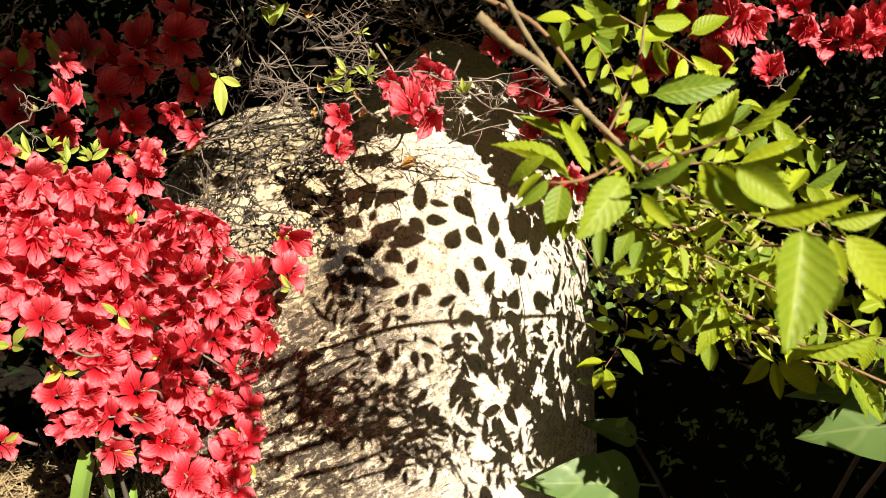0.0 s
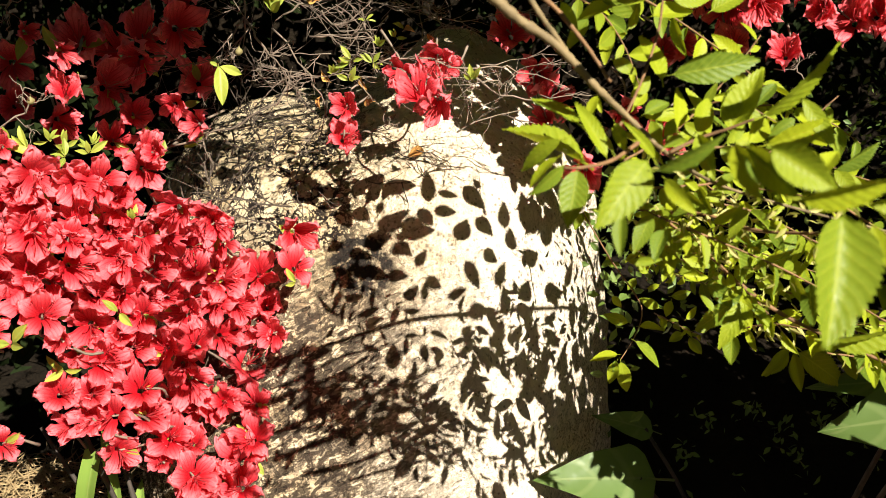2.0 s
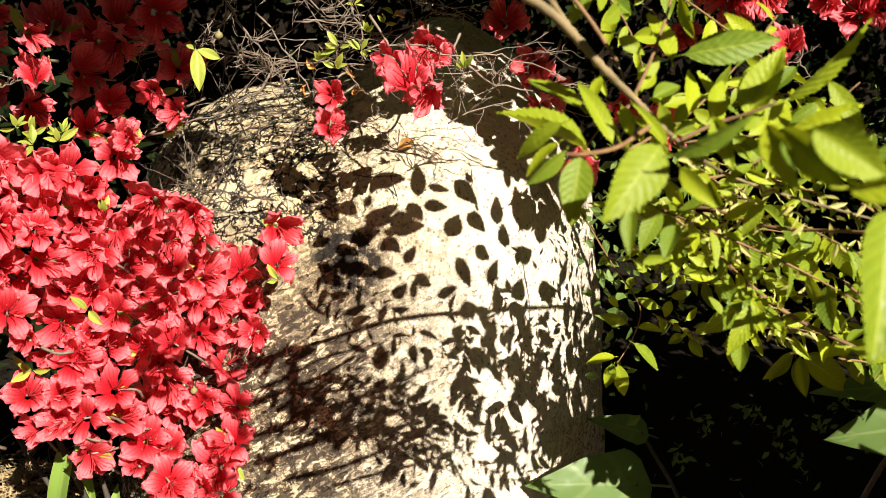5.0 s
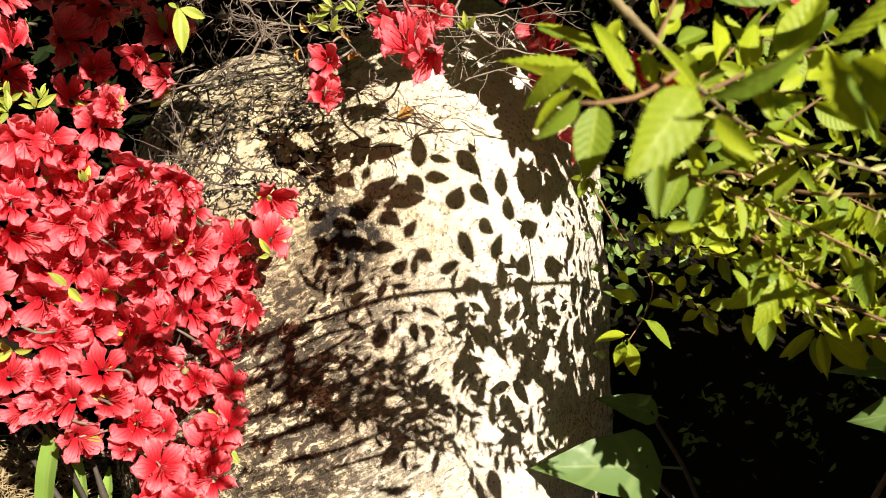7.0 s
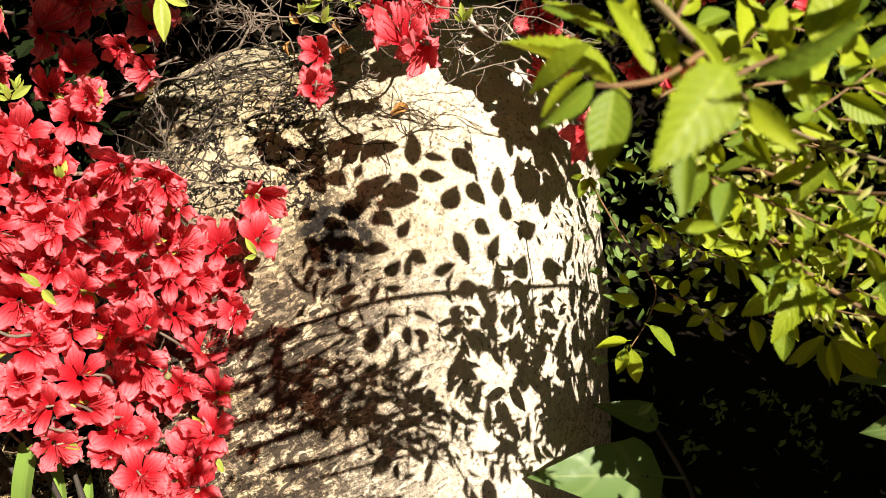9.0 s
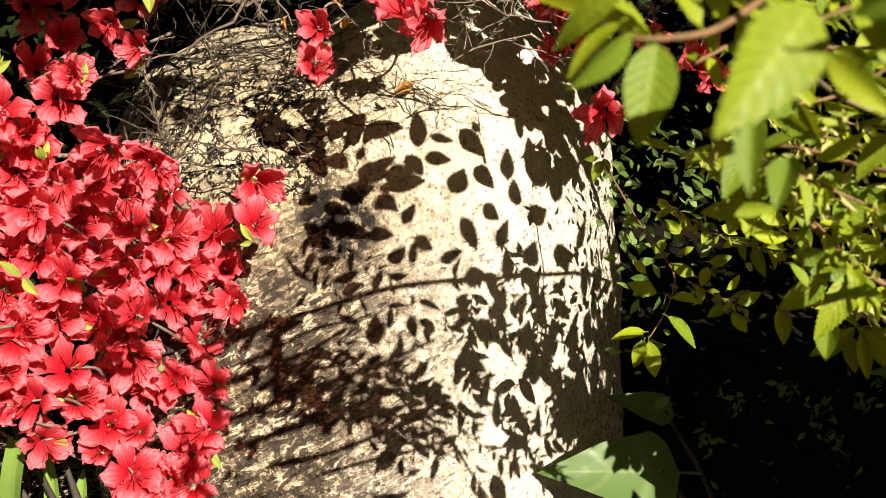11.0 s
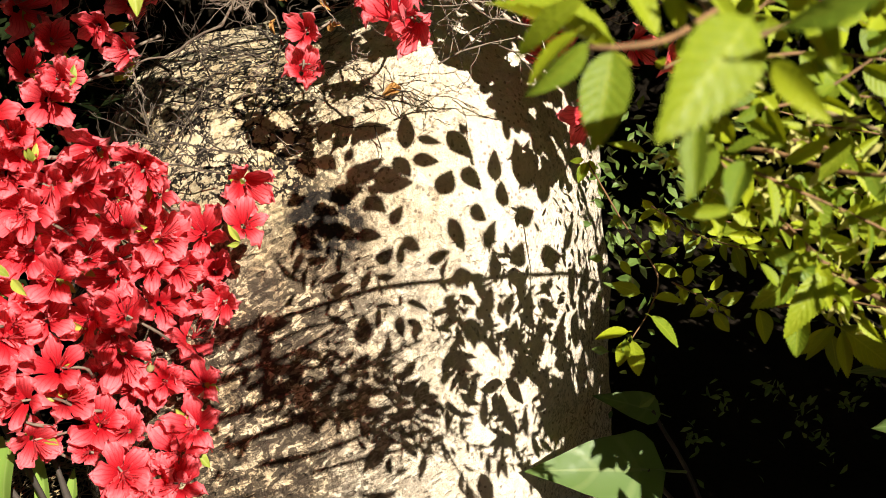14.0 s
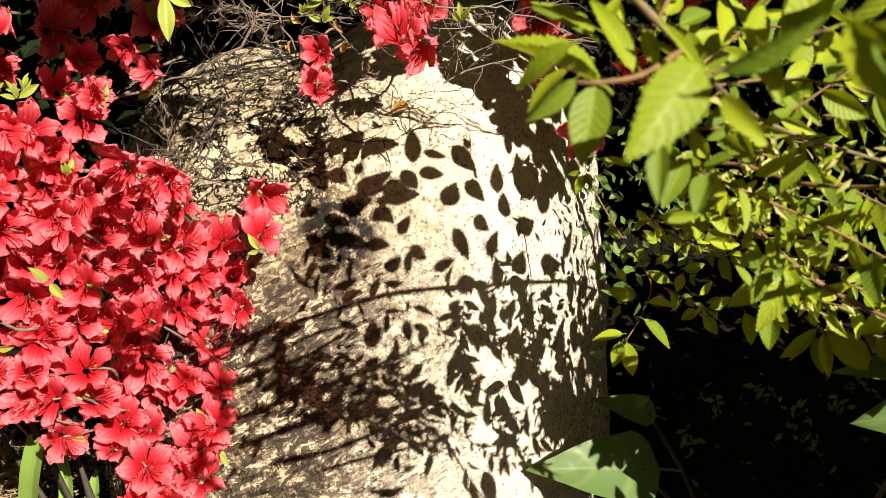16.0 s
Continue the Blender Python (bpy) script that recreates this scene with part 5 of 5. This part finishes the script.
def within(x, z, edge):
    """Whether x, z lies inside the closed outline edge."""
    odd = False
    for (a, b), (c, d) in zip(edge, edge[1:] + edge[:1]):
        if (b > z) != (d > z) and x < a + (c - a) * (z - b) / (d - b):
            odd = not odd
    return odd


def shade_zone(n, edge, size, turns, widths, keep=()):
    """Such leaves over an outlined part of the stone's face."""
    xs, zs = [p[0] for p in edge], [p[1] for p in edge]
    while n:
        x, z = RNG.uniform(min(xs), max(xs)), RNG.uniform(min(zs), max(zs))
        if within(x, z, edge) and not any(a < x < b and c < z < d for a, b, c, d in keep):
            shade_leaf(x, z, RNG.uniform(*size), RNG.uniform(*turns), RNG.uniform(*widths), None, 35)
            n -= 1


CROWN_SHADE = [(-0.199, 0.22), (-0.165, 0.165), (-0.14, 0.12), (-0.115, 0.12), (-0.105, 0.158), (-0.07, 0.15), (-0.03, 0.155), (0.02, 0.15),
               (0.06, 0.135), (0.085, 0.10), (0.115, 0.06), (0.135, 0.02), (0.179, 0.045), (0.246, 0.135), (0.20, 0.37), (0.0, 0.40), (-0.12, 0.34), (-0.215, 0.25)]
BLOT_SHADE = [(-0.165, 0.029), (-0.046, 0.044), (-0.028, 0.001), (-0.059, -0.041), (-0.158, -0.049)]
EDGE_SHADE = [(0.085, -0.117), (0.228, -0.13), (0.255, -0.402), (0.077, -0.314), (0.089, -0.234)]
RIM_SHADE = [(0.16, -0.11), (0.25, -0.11), (0.26, -0.38), (0.15, -0.38)]
FACE_SHADE = [(-0.059, -0.104), (0.153, -0.1), (0.152, -0.216), (-0.017, -0.195)]
shade_zone(560, CROWN_SHADE, (0.026, 0.046), (-60, 60), (0.5, 0.8))
CROWN_FLANK = [(0.09, 0.06), (0.12, 0.0), (0.18, 0.03), (0.25, 0.13), (0.21, 0.30), (0.04, 0.30), (0.04, 0.13)]
shade_zone(105, CROWN_FLANK, (0.024, 0.044), (30, 120), (0.5, 0.8))
LOW_SHADE = [(-0.278, -0.142), (-0.1, -0.111), (0.004, -0.182), (0.004, -0.246), (-0.259, -0.255)]
shade_zone(15, LOW_SHADE, (0.03, 0.055), (22, 42), (0.16, 0.28))
shade_zone(17, BLOT_SHADE, (0.018, 0.032), (-60, 60), (0.5, 0.8))
shade_zone(11, EDGE_SHADE, (0.022, 0.04), (65, 110), (0.3, 0.5), (PLANT_SUN, SLAB_SUN, LEAF_SUN))
shade_zone(12, RIM_SHADE, (0.026, 0.045), (70, 105), (0.35, 0.55), (PLANT_SUN, LEAF_SUN))
shade_zone(19, FACE_SHADE, (0.016, 0.028), (20, 130), (0.45, 0.7), (SLAB_SUN,))
shade_region(10, -0.30, -0.2, -0.33, -0.20, (0.025, 0.04), (-60, 60), (0.4, 0.6), (), 0.93)
shade_region(28, -0.31, -0.22, -0.12, 0.03, (0.02, 0.035), (-60, 60), (0.4, 0.7), (), 0.90)
shade_region(12, 0.075, 0.225, -0.30, 0.165, (0.022, 0.038), (50, 110), (0.45, 0.65), ((0.13, 0.21, -0.10, 0.035), PLANT_SUN))
shade_region(24, 0.02, 0.22, -0.16, 0.16, (0.010, 0.018), (30, 130), (0.5, 0.8), (PLANT_SUN,))

# the limb whose shadow crosses the stone, and unseen shoots added to hatch its foot with shadow
LIMB = [(-0.259, -0.164), (-0.199, -0.141), (-0.142, -0.121), (-0.093, -0.105), (-0.059, -0.096), (0.004, -0.088), (0.07, -0.088), (0.22, -0.111)]


def sunward(x, z, more):
    y = stone_front(x, z)
    return PLAN @ (Vector((x, y, z)) + S * (clear_way(x, y, z) + more))


under("branch", tube_mesh("branch", [sunward(x, z, 0.02) for x, z in LIMB], 0.0030, 0.0026, MAT_BARK, 9, 0.3, 5, 8), elm)
BARS = [
    (-0.274, -0.185, -0.156, -0.119, 0.0030), (-0.266, -0.216, -0.1, -0.139, 0.0040), (-0.251, -0.247, -0.065, -0.173, 0.0036), (-0.221, -0.267, -0.045, -0.201, 0.0040),
    (-0.185, -0.286, 0.004, -0.224, 0.0032), (-0.128, -0.292, 0.011, -0.253, 0.0024), (-0.214, -0.175, -0.1, -0.125, 0.0026), (-0.156, -0.208, -0.01, -0.147, 0.0030),
]
for n, (x, z, x2, z2, r) in enumerate(BARS):
    line = [sunward(x + (x2 - x) * f, z + (z2 - z) * f + RNG.uniform(-0.003, 0.003), 0.05) for f in (0, 0.35, 0.7, 1)]
    under("shoot", tube_mesh("shoot", line, r, r * 0.6, MAT_SHOOT, 7, 0.4, n), elm)


def joined_leaves(parent, name, poses, unit):
    """Many leaves as one part."""
    n = len(unit.vertices)
    flat, blade = np.empty(n * 3, dtype=np.float32), np.empty(n * 3, dtype=np.float32)
    unit.vertices.foreach_get("co", flat)
    unit.attributes["blade"].data.foreach_get("vector", blade)
    co = np.c_[flat.reshape(n, 3), np.ones(n)]
    polys = [tuple(p.vertices) for p in unit.polygons]
    verts, faces = [], []
    for k, m in enumerate(poses):
        verts += (co @ np.array(m).T)[:, :3].tolist()
        faces += [tuple(k * n + v for v in p) for p in polys]
    ob = under(name, mesh_of(name, verts, faces, MAT_ELM, "blade", np.tile(blade, len(poses))), parent)
    ob["kind"] = "stuff"
    return ob


joined_leaves(elm, "foliage", OVERHEAD, leaf_mesh("foliage_leaf", MAT_ELM, 9, 0.12, 0.1, 0.002, seed=5))

# ---- broad-leaved plant ----
BROAD = [
    (0.236, 1.12, -0.305, 0.103, 1.1, -0.295, 0.72, 0), (0.272, 1.25, -0.27, 0.199, 1.24, -0.245, 0.6, 1), (0.442, 0.8, -0.16, 0.339, 0.83, -0.177, 0.85, 1), (0.487, 0.92, -0.15, 0.378, 0.95, -0.155, 0.5, 0),
]
plant = thing("broadleaf_plant", spot(0.42, 1.25, -0.68), "low plant with broad pointed smooth green leaves by the boulder", "plant")
for row in BROAD:
    a, b = spot(*row[0:3]), spot(*row[3:6])
    under("leaf", BROAD_LEAVES[int(row[7])], plant, aim(a, b, 0, row[6], Vector((0.1, -0.55, 0.8))))
    under("stalk", tube_mesh("stalk", [plant.matrix_basis.translation, a.lerp(plant.matrix_basis.translation, 0.4) + Vector((0, 0, 0.05)), a], 0.004, 0.0025, MAT_STEM, 7), plant)


# ---- strap leaves ----
def strap(parent, pts, width, cut):
    """A folded strap leaf along the plan places, with a torn flat end where cut."""
    line = smooth_line([spot(*p) for p in pts], 6)
    verts, faces, vals = [], [], []
    n = len(line) - 1
    for i, p in enumerate(line):
        u = i / n
        d = (line[min(i + 1, n)] - line[max(i - 1, 0)]).normalized()
        x = d.cross(Vector((-0.3, -0.8, 0.3))).normalized()
        f = x.cross(d)
        w = width * (1 if cut else (1 - u ** 3) + 0.02) * (0.85 + 0.15 * math.sin(3 * u))
        for k in range(7):
            c = -1 + k / 3
            tear = d * (0.004 * math.sin(k * 2.3) if cut and i == n else 0.0)
            verts.append(p + x * (c * w * 0.5) + f * (abs(c) * w * 0.16) + tear)
            vals.append((u, c, 0))
    for i in range(n):
        for k in range(6):
            a = i * 7 + k
            faces.append((a, a + 1, a + 8, a + 7))
    under("leaf", mesh_of("strap_leaf", verts, faces, MAT_STRAP, "blade", vals), parent)


STRAPS = [
    [(-0.462, 1.06, -0.396), (-0.44, 1.04, -0.327), (-0.426, 1.02, -0.28), (-0.414, 1.01, -0.24)],
    [(-0.429, 1.1, -0.375), (-0.425, 1.1, -0.317), (-0.436, 1.1, -0.259), (-0.443, 1.1, -0.23)],
    [(-0.418, 1.12, -0.396), (-0.404, 1.12, -0.337), (-0.4, 1.12, -0.301)],
]
lily = thing("lily_plant", spot(-0.43, 1.06, -0.62), "lily plant with torn strap-shaped green leaves", "plant")
for n, pts in enumerate(STRAPS):
    strap(lily, pts, 0.027 if n == 0 else 0.022, n == 0)


# ---- straw on the ground ----
def straw():
    rnd = random.Random(71)
    verts, faces = [], []
    for _ in range(1600):
        p = Vector((rnd.gauss(-0.70, 0.13), 1.13 - abs(rnd.gauss(0, 0.12)), 0.015 + 0.04 * rnd.random() ** 2))
        a, L = rnd.uniform(0, 6.28), rnd.uniform(0.02, 0.07)
        d = Vector((math.cos(a), math.sin(a), rnd.uniform(-0.25, 0.4))) * L
        bow = Vector((rnd.uniform(-1, 1), rnd.uniform(-1, 1), 0.5)) * 0.006
        add_tube(verts, faces, [p, p + d * 0.5 + bow, p + d], 0.0011, 0.0006, 4)
    tagged(new("straw", mesh_of("straw", verts, faces, MAT_STRAW)), "dry tan straw lying on the soil", "straw", kind="stuff")


straw()

# ---- small things ----
def seed_pod(parent, at, size):
    """A round dry pod with a short neck."""
    verts, faces = [], []
    profile = ((-1.0, 0.05), (-0.85, 0.55), (-0.4, 0.95), (0.1, 1.0), (0.55, 0.75), (0.85, 0.35), (1.15, 0.18), (1.5, 0.14))
    line = [at + Vector((0.15 * h, 0, h)) * size for h, _ in profile]
    n = 9
    for p, (_, r) in zip(line, profile):
        for k in range(n):
            a = 2 * math.pi * k / n
            verts.append(p + Vector((math.cos(a), math.sin(a), 0)) * (r * size * (1 + 0.08 * math.sin(3 * a))))
    for i in range(len(profile) - 1):
        for k in range(n):
            a, b = i * n + k, i * n + (k + 1) % n
            faces.append((a, b, b + n, a + n))
    faces += [tuple(reversed(range(n))), tuple((len(profile) - 1) * n + k for k in range(n))]
    under("seed_pod", mesh_of("seed_pod", verts, faces, MAT_POD), parent)


PODS = [
    (-0.21, 0.88, 0.19, 0.004), (-0.399, 0.84, 0.137, 0.004), (-0.265, 0.98, -0.163, 0.004), (-0.302, 0.95, -0.124, 0.003),
]
for x, y, z, size in PODS:
    seed_pod(top_bush if x > -0.3 else back_bush, spot(x, y, z), size)

# withered leaves caught in the twigs
WITHERED = [
    (-0.134, 0.98, 0.178, 0.014), (-0.118, 0.98, 0.206, 0.014), (-0.094, 0.99, 0.16, 0.014), (-0.084, 0.99, 0.157, 0.014),
    (-0.051, 0.98, 0.233, 0.014), (-0.138, 0.92, 0.251, 0.014), (-0.147, 1, 0.165, 0.014), (-0.099, 0.98, 0.181, 0.014),
    (-0.025, 0.97, 0.227, 0.014), (0.142, 1, 0.289, 0.014),
]
WITHERED_LEAF = leaf_mesh("withered_leaf", MAT_DRY, 0, 0.8, 0.4, 0.0, belly=1.0, wave=0.06, stalk=0.2, seed=83)
for x, y, z, size in WITHERED:
    a = spot(x, y, z)
    d = Vector((RNG.uniform(-1, 1), RNG.uniform(-0.5, 0.5), RNG.uniform(-1, 0.6))).normalized()
    under("withered_leaf", WITHERED_LEAF, top_bush, aim(a, a + d * size, RNG.uniform(-60, 60), 0.5), "withered orange leaf")


def dry_leaf():
    """A small curled dead leaf on the stone."""
    at = Vector((-0.034, 0, 0.113))
    at.y = stone_front(at.x, at.z) - 0.012
    base = PLAN @ at
    me = leaf_mesh("dry_leaf", MAT_DRY, 0, 0.9, 0.5, 0.0, belly=1.0, wave=0.06, stalk=0.2, seed=81)
    ob = new("dry_leaf", me)
    ob.matrix_basis = aim(base, base + PLAN.to_3x3() @ Vector((-0.022, -0.004, -0.006)), 20, 0.6)
    tagged(ob, "small curled orange dead leaf on the boulder", "dead leaf")


dry_leaf()

# ---- hedge behind, deep shade put into its colour ----
def scatter_leaves(name, places, material, size, label, category, rnd, width=0.5):
    verts, faces = [], []
    for p in places:
        d = Vector((rnd.uniform(-1, 1), rnd.uniform(-1, 1), rnd.uniform(-1, 1))).normalized()
        n = (Vector((rnd.uniform(-1, 1), rnd.uniform(-1, 1), rnd.uniform(-0.3, 1)))).normalized()
        x = d.cross(n).normalized()
        n = x.cross(d)
        L = size * rnd.uniform(0.65, 1.3)
        w = L * width * 0.5
        s = len(verts)
        verts += [p, p + d * L * 0.4 + x * w + n * L * 0.06, p + d * L * 0.45, p + d * L * 0.4 - x * w + n * L * 0.06,
                  p + d * L * 0.75 + x * w * 0.62, p + d * L * 0.75 - x * w * 0.62, p + d * L - n * L * 0.08]
        faces += [(s, s + 1, s + 2), (s, s + 2, s + 3), (s + 1, s + 4, s + 2), (s + 3, s + 2, s + 5), (s + 4, s + 6, s + 2), (s + 5, s + 2, s + 6)]
    ob = new(name, mesh_of(name, verts, faces, material, smooth=False))
    return tagged(ob, label, category, kind="stuff")


rnd = random.Random(17)


def clumps(rnd, n, each, x0, x1, y0, y1, z1):
    """Places in rounded clumps along a strip, uneven at the top and the sides."""
    out = []
    for _ in range(n):
        c = Vector((rnd.uniform(x0, x1), rnd.uniform(y0, y1), rnd.uniform(0.1, z1)))
        s = rnd.uniform(0.08, 0.17)
        for _ in range(each):
            p = c + Vector((rnd.gauss(0, s), rnd.gauss(0, s), rnd.gauss(0, s)))
            if p.z > 0.01:
                out.append(p)
    return out


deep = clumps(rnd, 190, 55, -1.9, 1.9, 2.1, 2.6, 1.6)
# unseen clumps on the left, added to hold back sky light
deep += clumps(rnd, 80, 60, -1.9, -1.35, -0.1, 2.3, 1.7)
# near-black clumps put in the left gap, where there is only shade
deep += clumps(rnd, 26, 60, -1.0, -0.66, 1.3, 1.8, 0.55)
# the right side likewise: out of view, added against the sky's light
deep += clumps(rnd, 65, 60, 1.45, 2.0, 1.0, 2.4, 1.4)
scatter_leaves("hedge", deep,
               MAT_HEDGE, 0.05, "shrub foliage behind the flowers, deep shade put into its near-black colour", "shrub foliage", rnd)


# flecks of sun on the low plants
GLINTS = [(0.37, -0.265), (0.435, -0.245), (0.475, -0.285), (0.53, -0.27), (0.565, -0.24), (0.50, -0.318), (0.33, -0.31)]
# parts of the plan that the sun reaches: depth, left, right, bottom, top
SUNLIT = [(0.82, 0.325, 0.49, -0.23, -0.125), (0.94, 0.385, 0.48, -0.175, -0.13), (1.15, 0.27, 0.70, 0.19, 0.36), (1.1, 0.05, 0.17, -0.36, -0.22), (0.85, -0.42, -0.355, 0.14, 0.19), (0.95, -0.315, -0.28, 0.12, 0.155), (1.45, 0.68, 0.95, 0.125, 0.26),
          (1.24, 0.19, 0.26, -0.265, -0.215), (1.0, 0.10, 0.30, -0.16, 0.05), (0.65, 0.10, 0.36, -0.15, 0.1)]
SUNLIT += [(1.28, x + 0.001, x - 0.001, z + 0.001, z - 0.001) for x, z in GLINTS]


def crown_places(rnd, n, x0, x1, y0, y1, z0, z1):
    """Places in the added, unseen crown, sunward of a shaded part of the plan and clear of the open view."""
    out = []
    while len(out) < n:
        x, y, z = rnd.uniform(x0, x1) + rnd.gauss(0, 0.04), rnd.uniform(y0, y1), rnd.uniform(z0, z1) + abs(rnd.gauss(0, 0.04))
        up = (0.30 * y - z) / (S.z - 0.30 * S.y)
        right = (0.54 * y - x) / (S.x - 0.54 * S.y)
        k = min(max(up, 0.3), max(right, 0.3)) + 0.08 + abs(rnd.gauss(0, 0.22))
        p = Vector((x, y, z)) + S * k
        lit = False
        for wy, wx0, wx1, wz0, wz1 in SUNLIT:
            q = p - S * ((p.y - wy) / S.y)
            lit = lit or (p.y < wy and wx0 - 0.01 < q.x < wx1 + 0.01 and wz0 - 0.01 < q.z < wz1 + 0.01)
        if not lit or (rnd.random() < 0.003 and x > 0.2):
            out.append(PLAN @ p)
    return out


rnd = random.Random(23)
crown = []
trunk = [spot(0.80, 0.70, -0.85), spot(0.82, 0.68, -0.3), spot(0.80, 0.60, 0.1), spot(0.84, 0.55, 0.45)]
trunk[0].z = -0.02
under("trunk", tube_mesh("trunk", trunk, 0.022, 0.014, MAT_BARK, 10, 0.3, 3, 8), elm)
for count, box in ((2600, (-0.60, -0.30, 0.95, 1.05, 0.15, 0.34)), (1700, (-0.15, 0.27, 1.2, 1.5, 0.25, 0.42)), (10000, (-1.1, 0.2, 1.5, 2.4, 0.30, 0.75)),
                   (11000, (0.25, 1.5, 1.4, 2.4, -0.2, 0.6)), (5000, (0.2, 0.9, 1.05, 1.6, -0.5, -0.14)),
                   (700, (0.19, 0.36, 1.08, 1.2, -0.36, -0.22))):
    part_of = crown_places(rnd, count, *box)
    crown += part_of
    for heart in (sum(part_of[0::2], Vector()) / len(part_of[0::2]), part_of[1].copy()):
        start = trunk[2] if heart.z < trunk[3].z else trunk[3]
        bow = start.lerp(heart, 0.5) + Vector((0, 0, 0.08))
        line = [PLAN.inverted() @ q for q in smooth_line([start, bow, heart], 12)]
        if any(q.y > 0.05 and abs(q.x) < 0.6 * q.y + 0.03 and abs(q.z) < 0.36 * q.y + 0.03 for q in line):
            continue
        under("branch", tube_mesh("branch", [start, bow, heart], 0.007, 0.002, MAT_BARK, 7, 0.3, count, 6), elm)
scatter_leaves("elm_crown", crown, MAT_ELM_CROWN, 0.05, "unseen leafy elm crown added overhead to shade the shrubs", "tree crown", rnd)

# small shrubs beside and behind the stone
rnd = random.Random(29)
scatter_leaves("vine", [spot(0.19 + abs(rnd.gauss(0, 0.09)), rnd.uniform(1.02, 1.3), rnd.gauss(-0.02, 0.07)) for _ in range(260)],
               MAT_SMALL_LEAF, 0.017, "small-leaved vine climbing beside the boulder", "vine", rnd)
scatter_leaves("shrub", [spot(rnd.gauss(0.80, 0.10), rnd.uniform(1.35, 1.6), rnd.gauss(0.15, 0.08)) for _ in range(900)],
               MAT_SMALL_LEAF, 0.014, "small-leaved green shrub in patchy sun", "shrub", rnd)
MAT_BRACT = leaf_material("pale bract", (0.30, 0.30, 0.06), (0.55, 0.50, 0.18), (0.5, 0.5, 0.2), (0.5, 0.5, 0.08), 0.35, 0.5, island=True)
scatter_leaves("elm_bracts", BRACTS, MAT_BRACT, 0.009, "tiny pale bracts clinging to the elm shoots", "bracts", rnd, 0.3)
rnd = random.Random(37)
scatter_leaves("groundcover", [Vector((rnd.uniform(0.2, 1.1), rnd.uniform(0.9, 1.6), rnd.uniform(0.02, 0.12))) for _ in range(150)] + [spot(x + rnd.gauss(0, 0.008), rnd.uniform(1.26, 1.30), z + rnd.gauss(0, 0.008)) for x, z in GLINTS for _ in range(16)],
               MAT_SMALL_LEAF, 0.014, "low ground-cover leaves in deep shade", "ground cover", rnd)
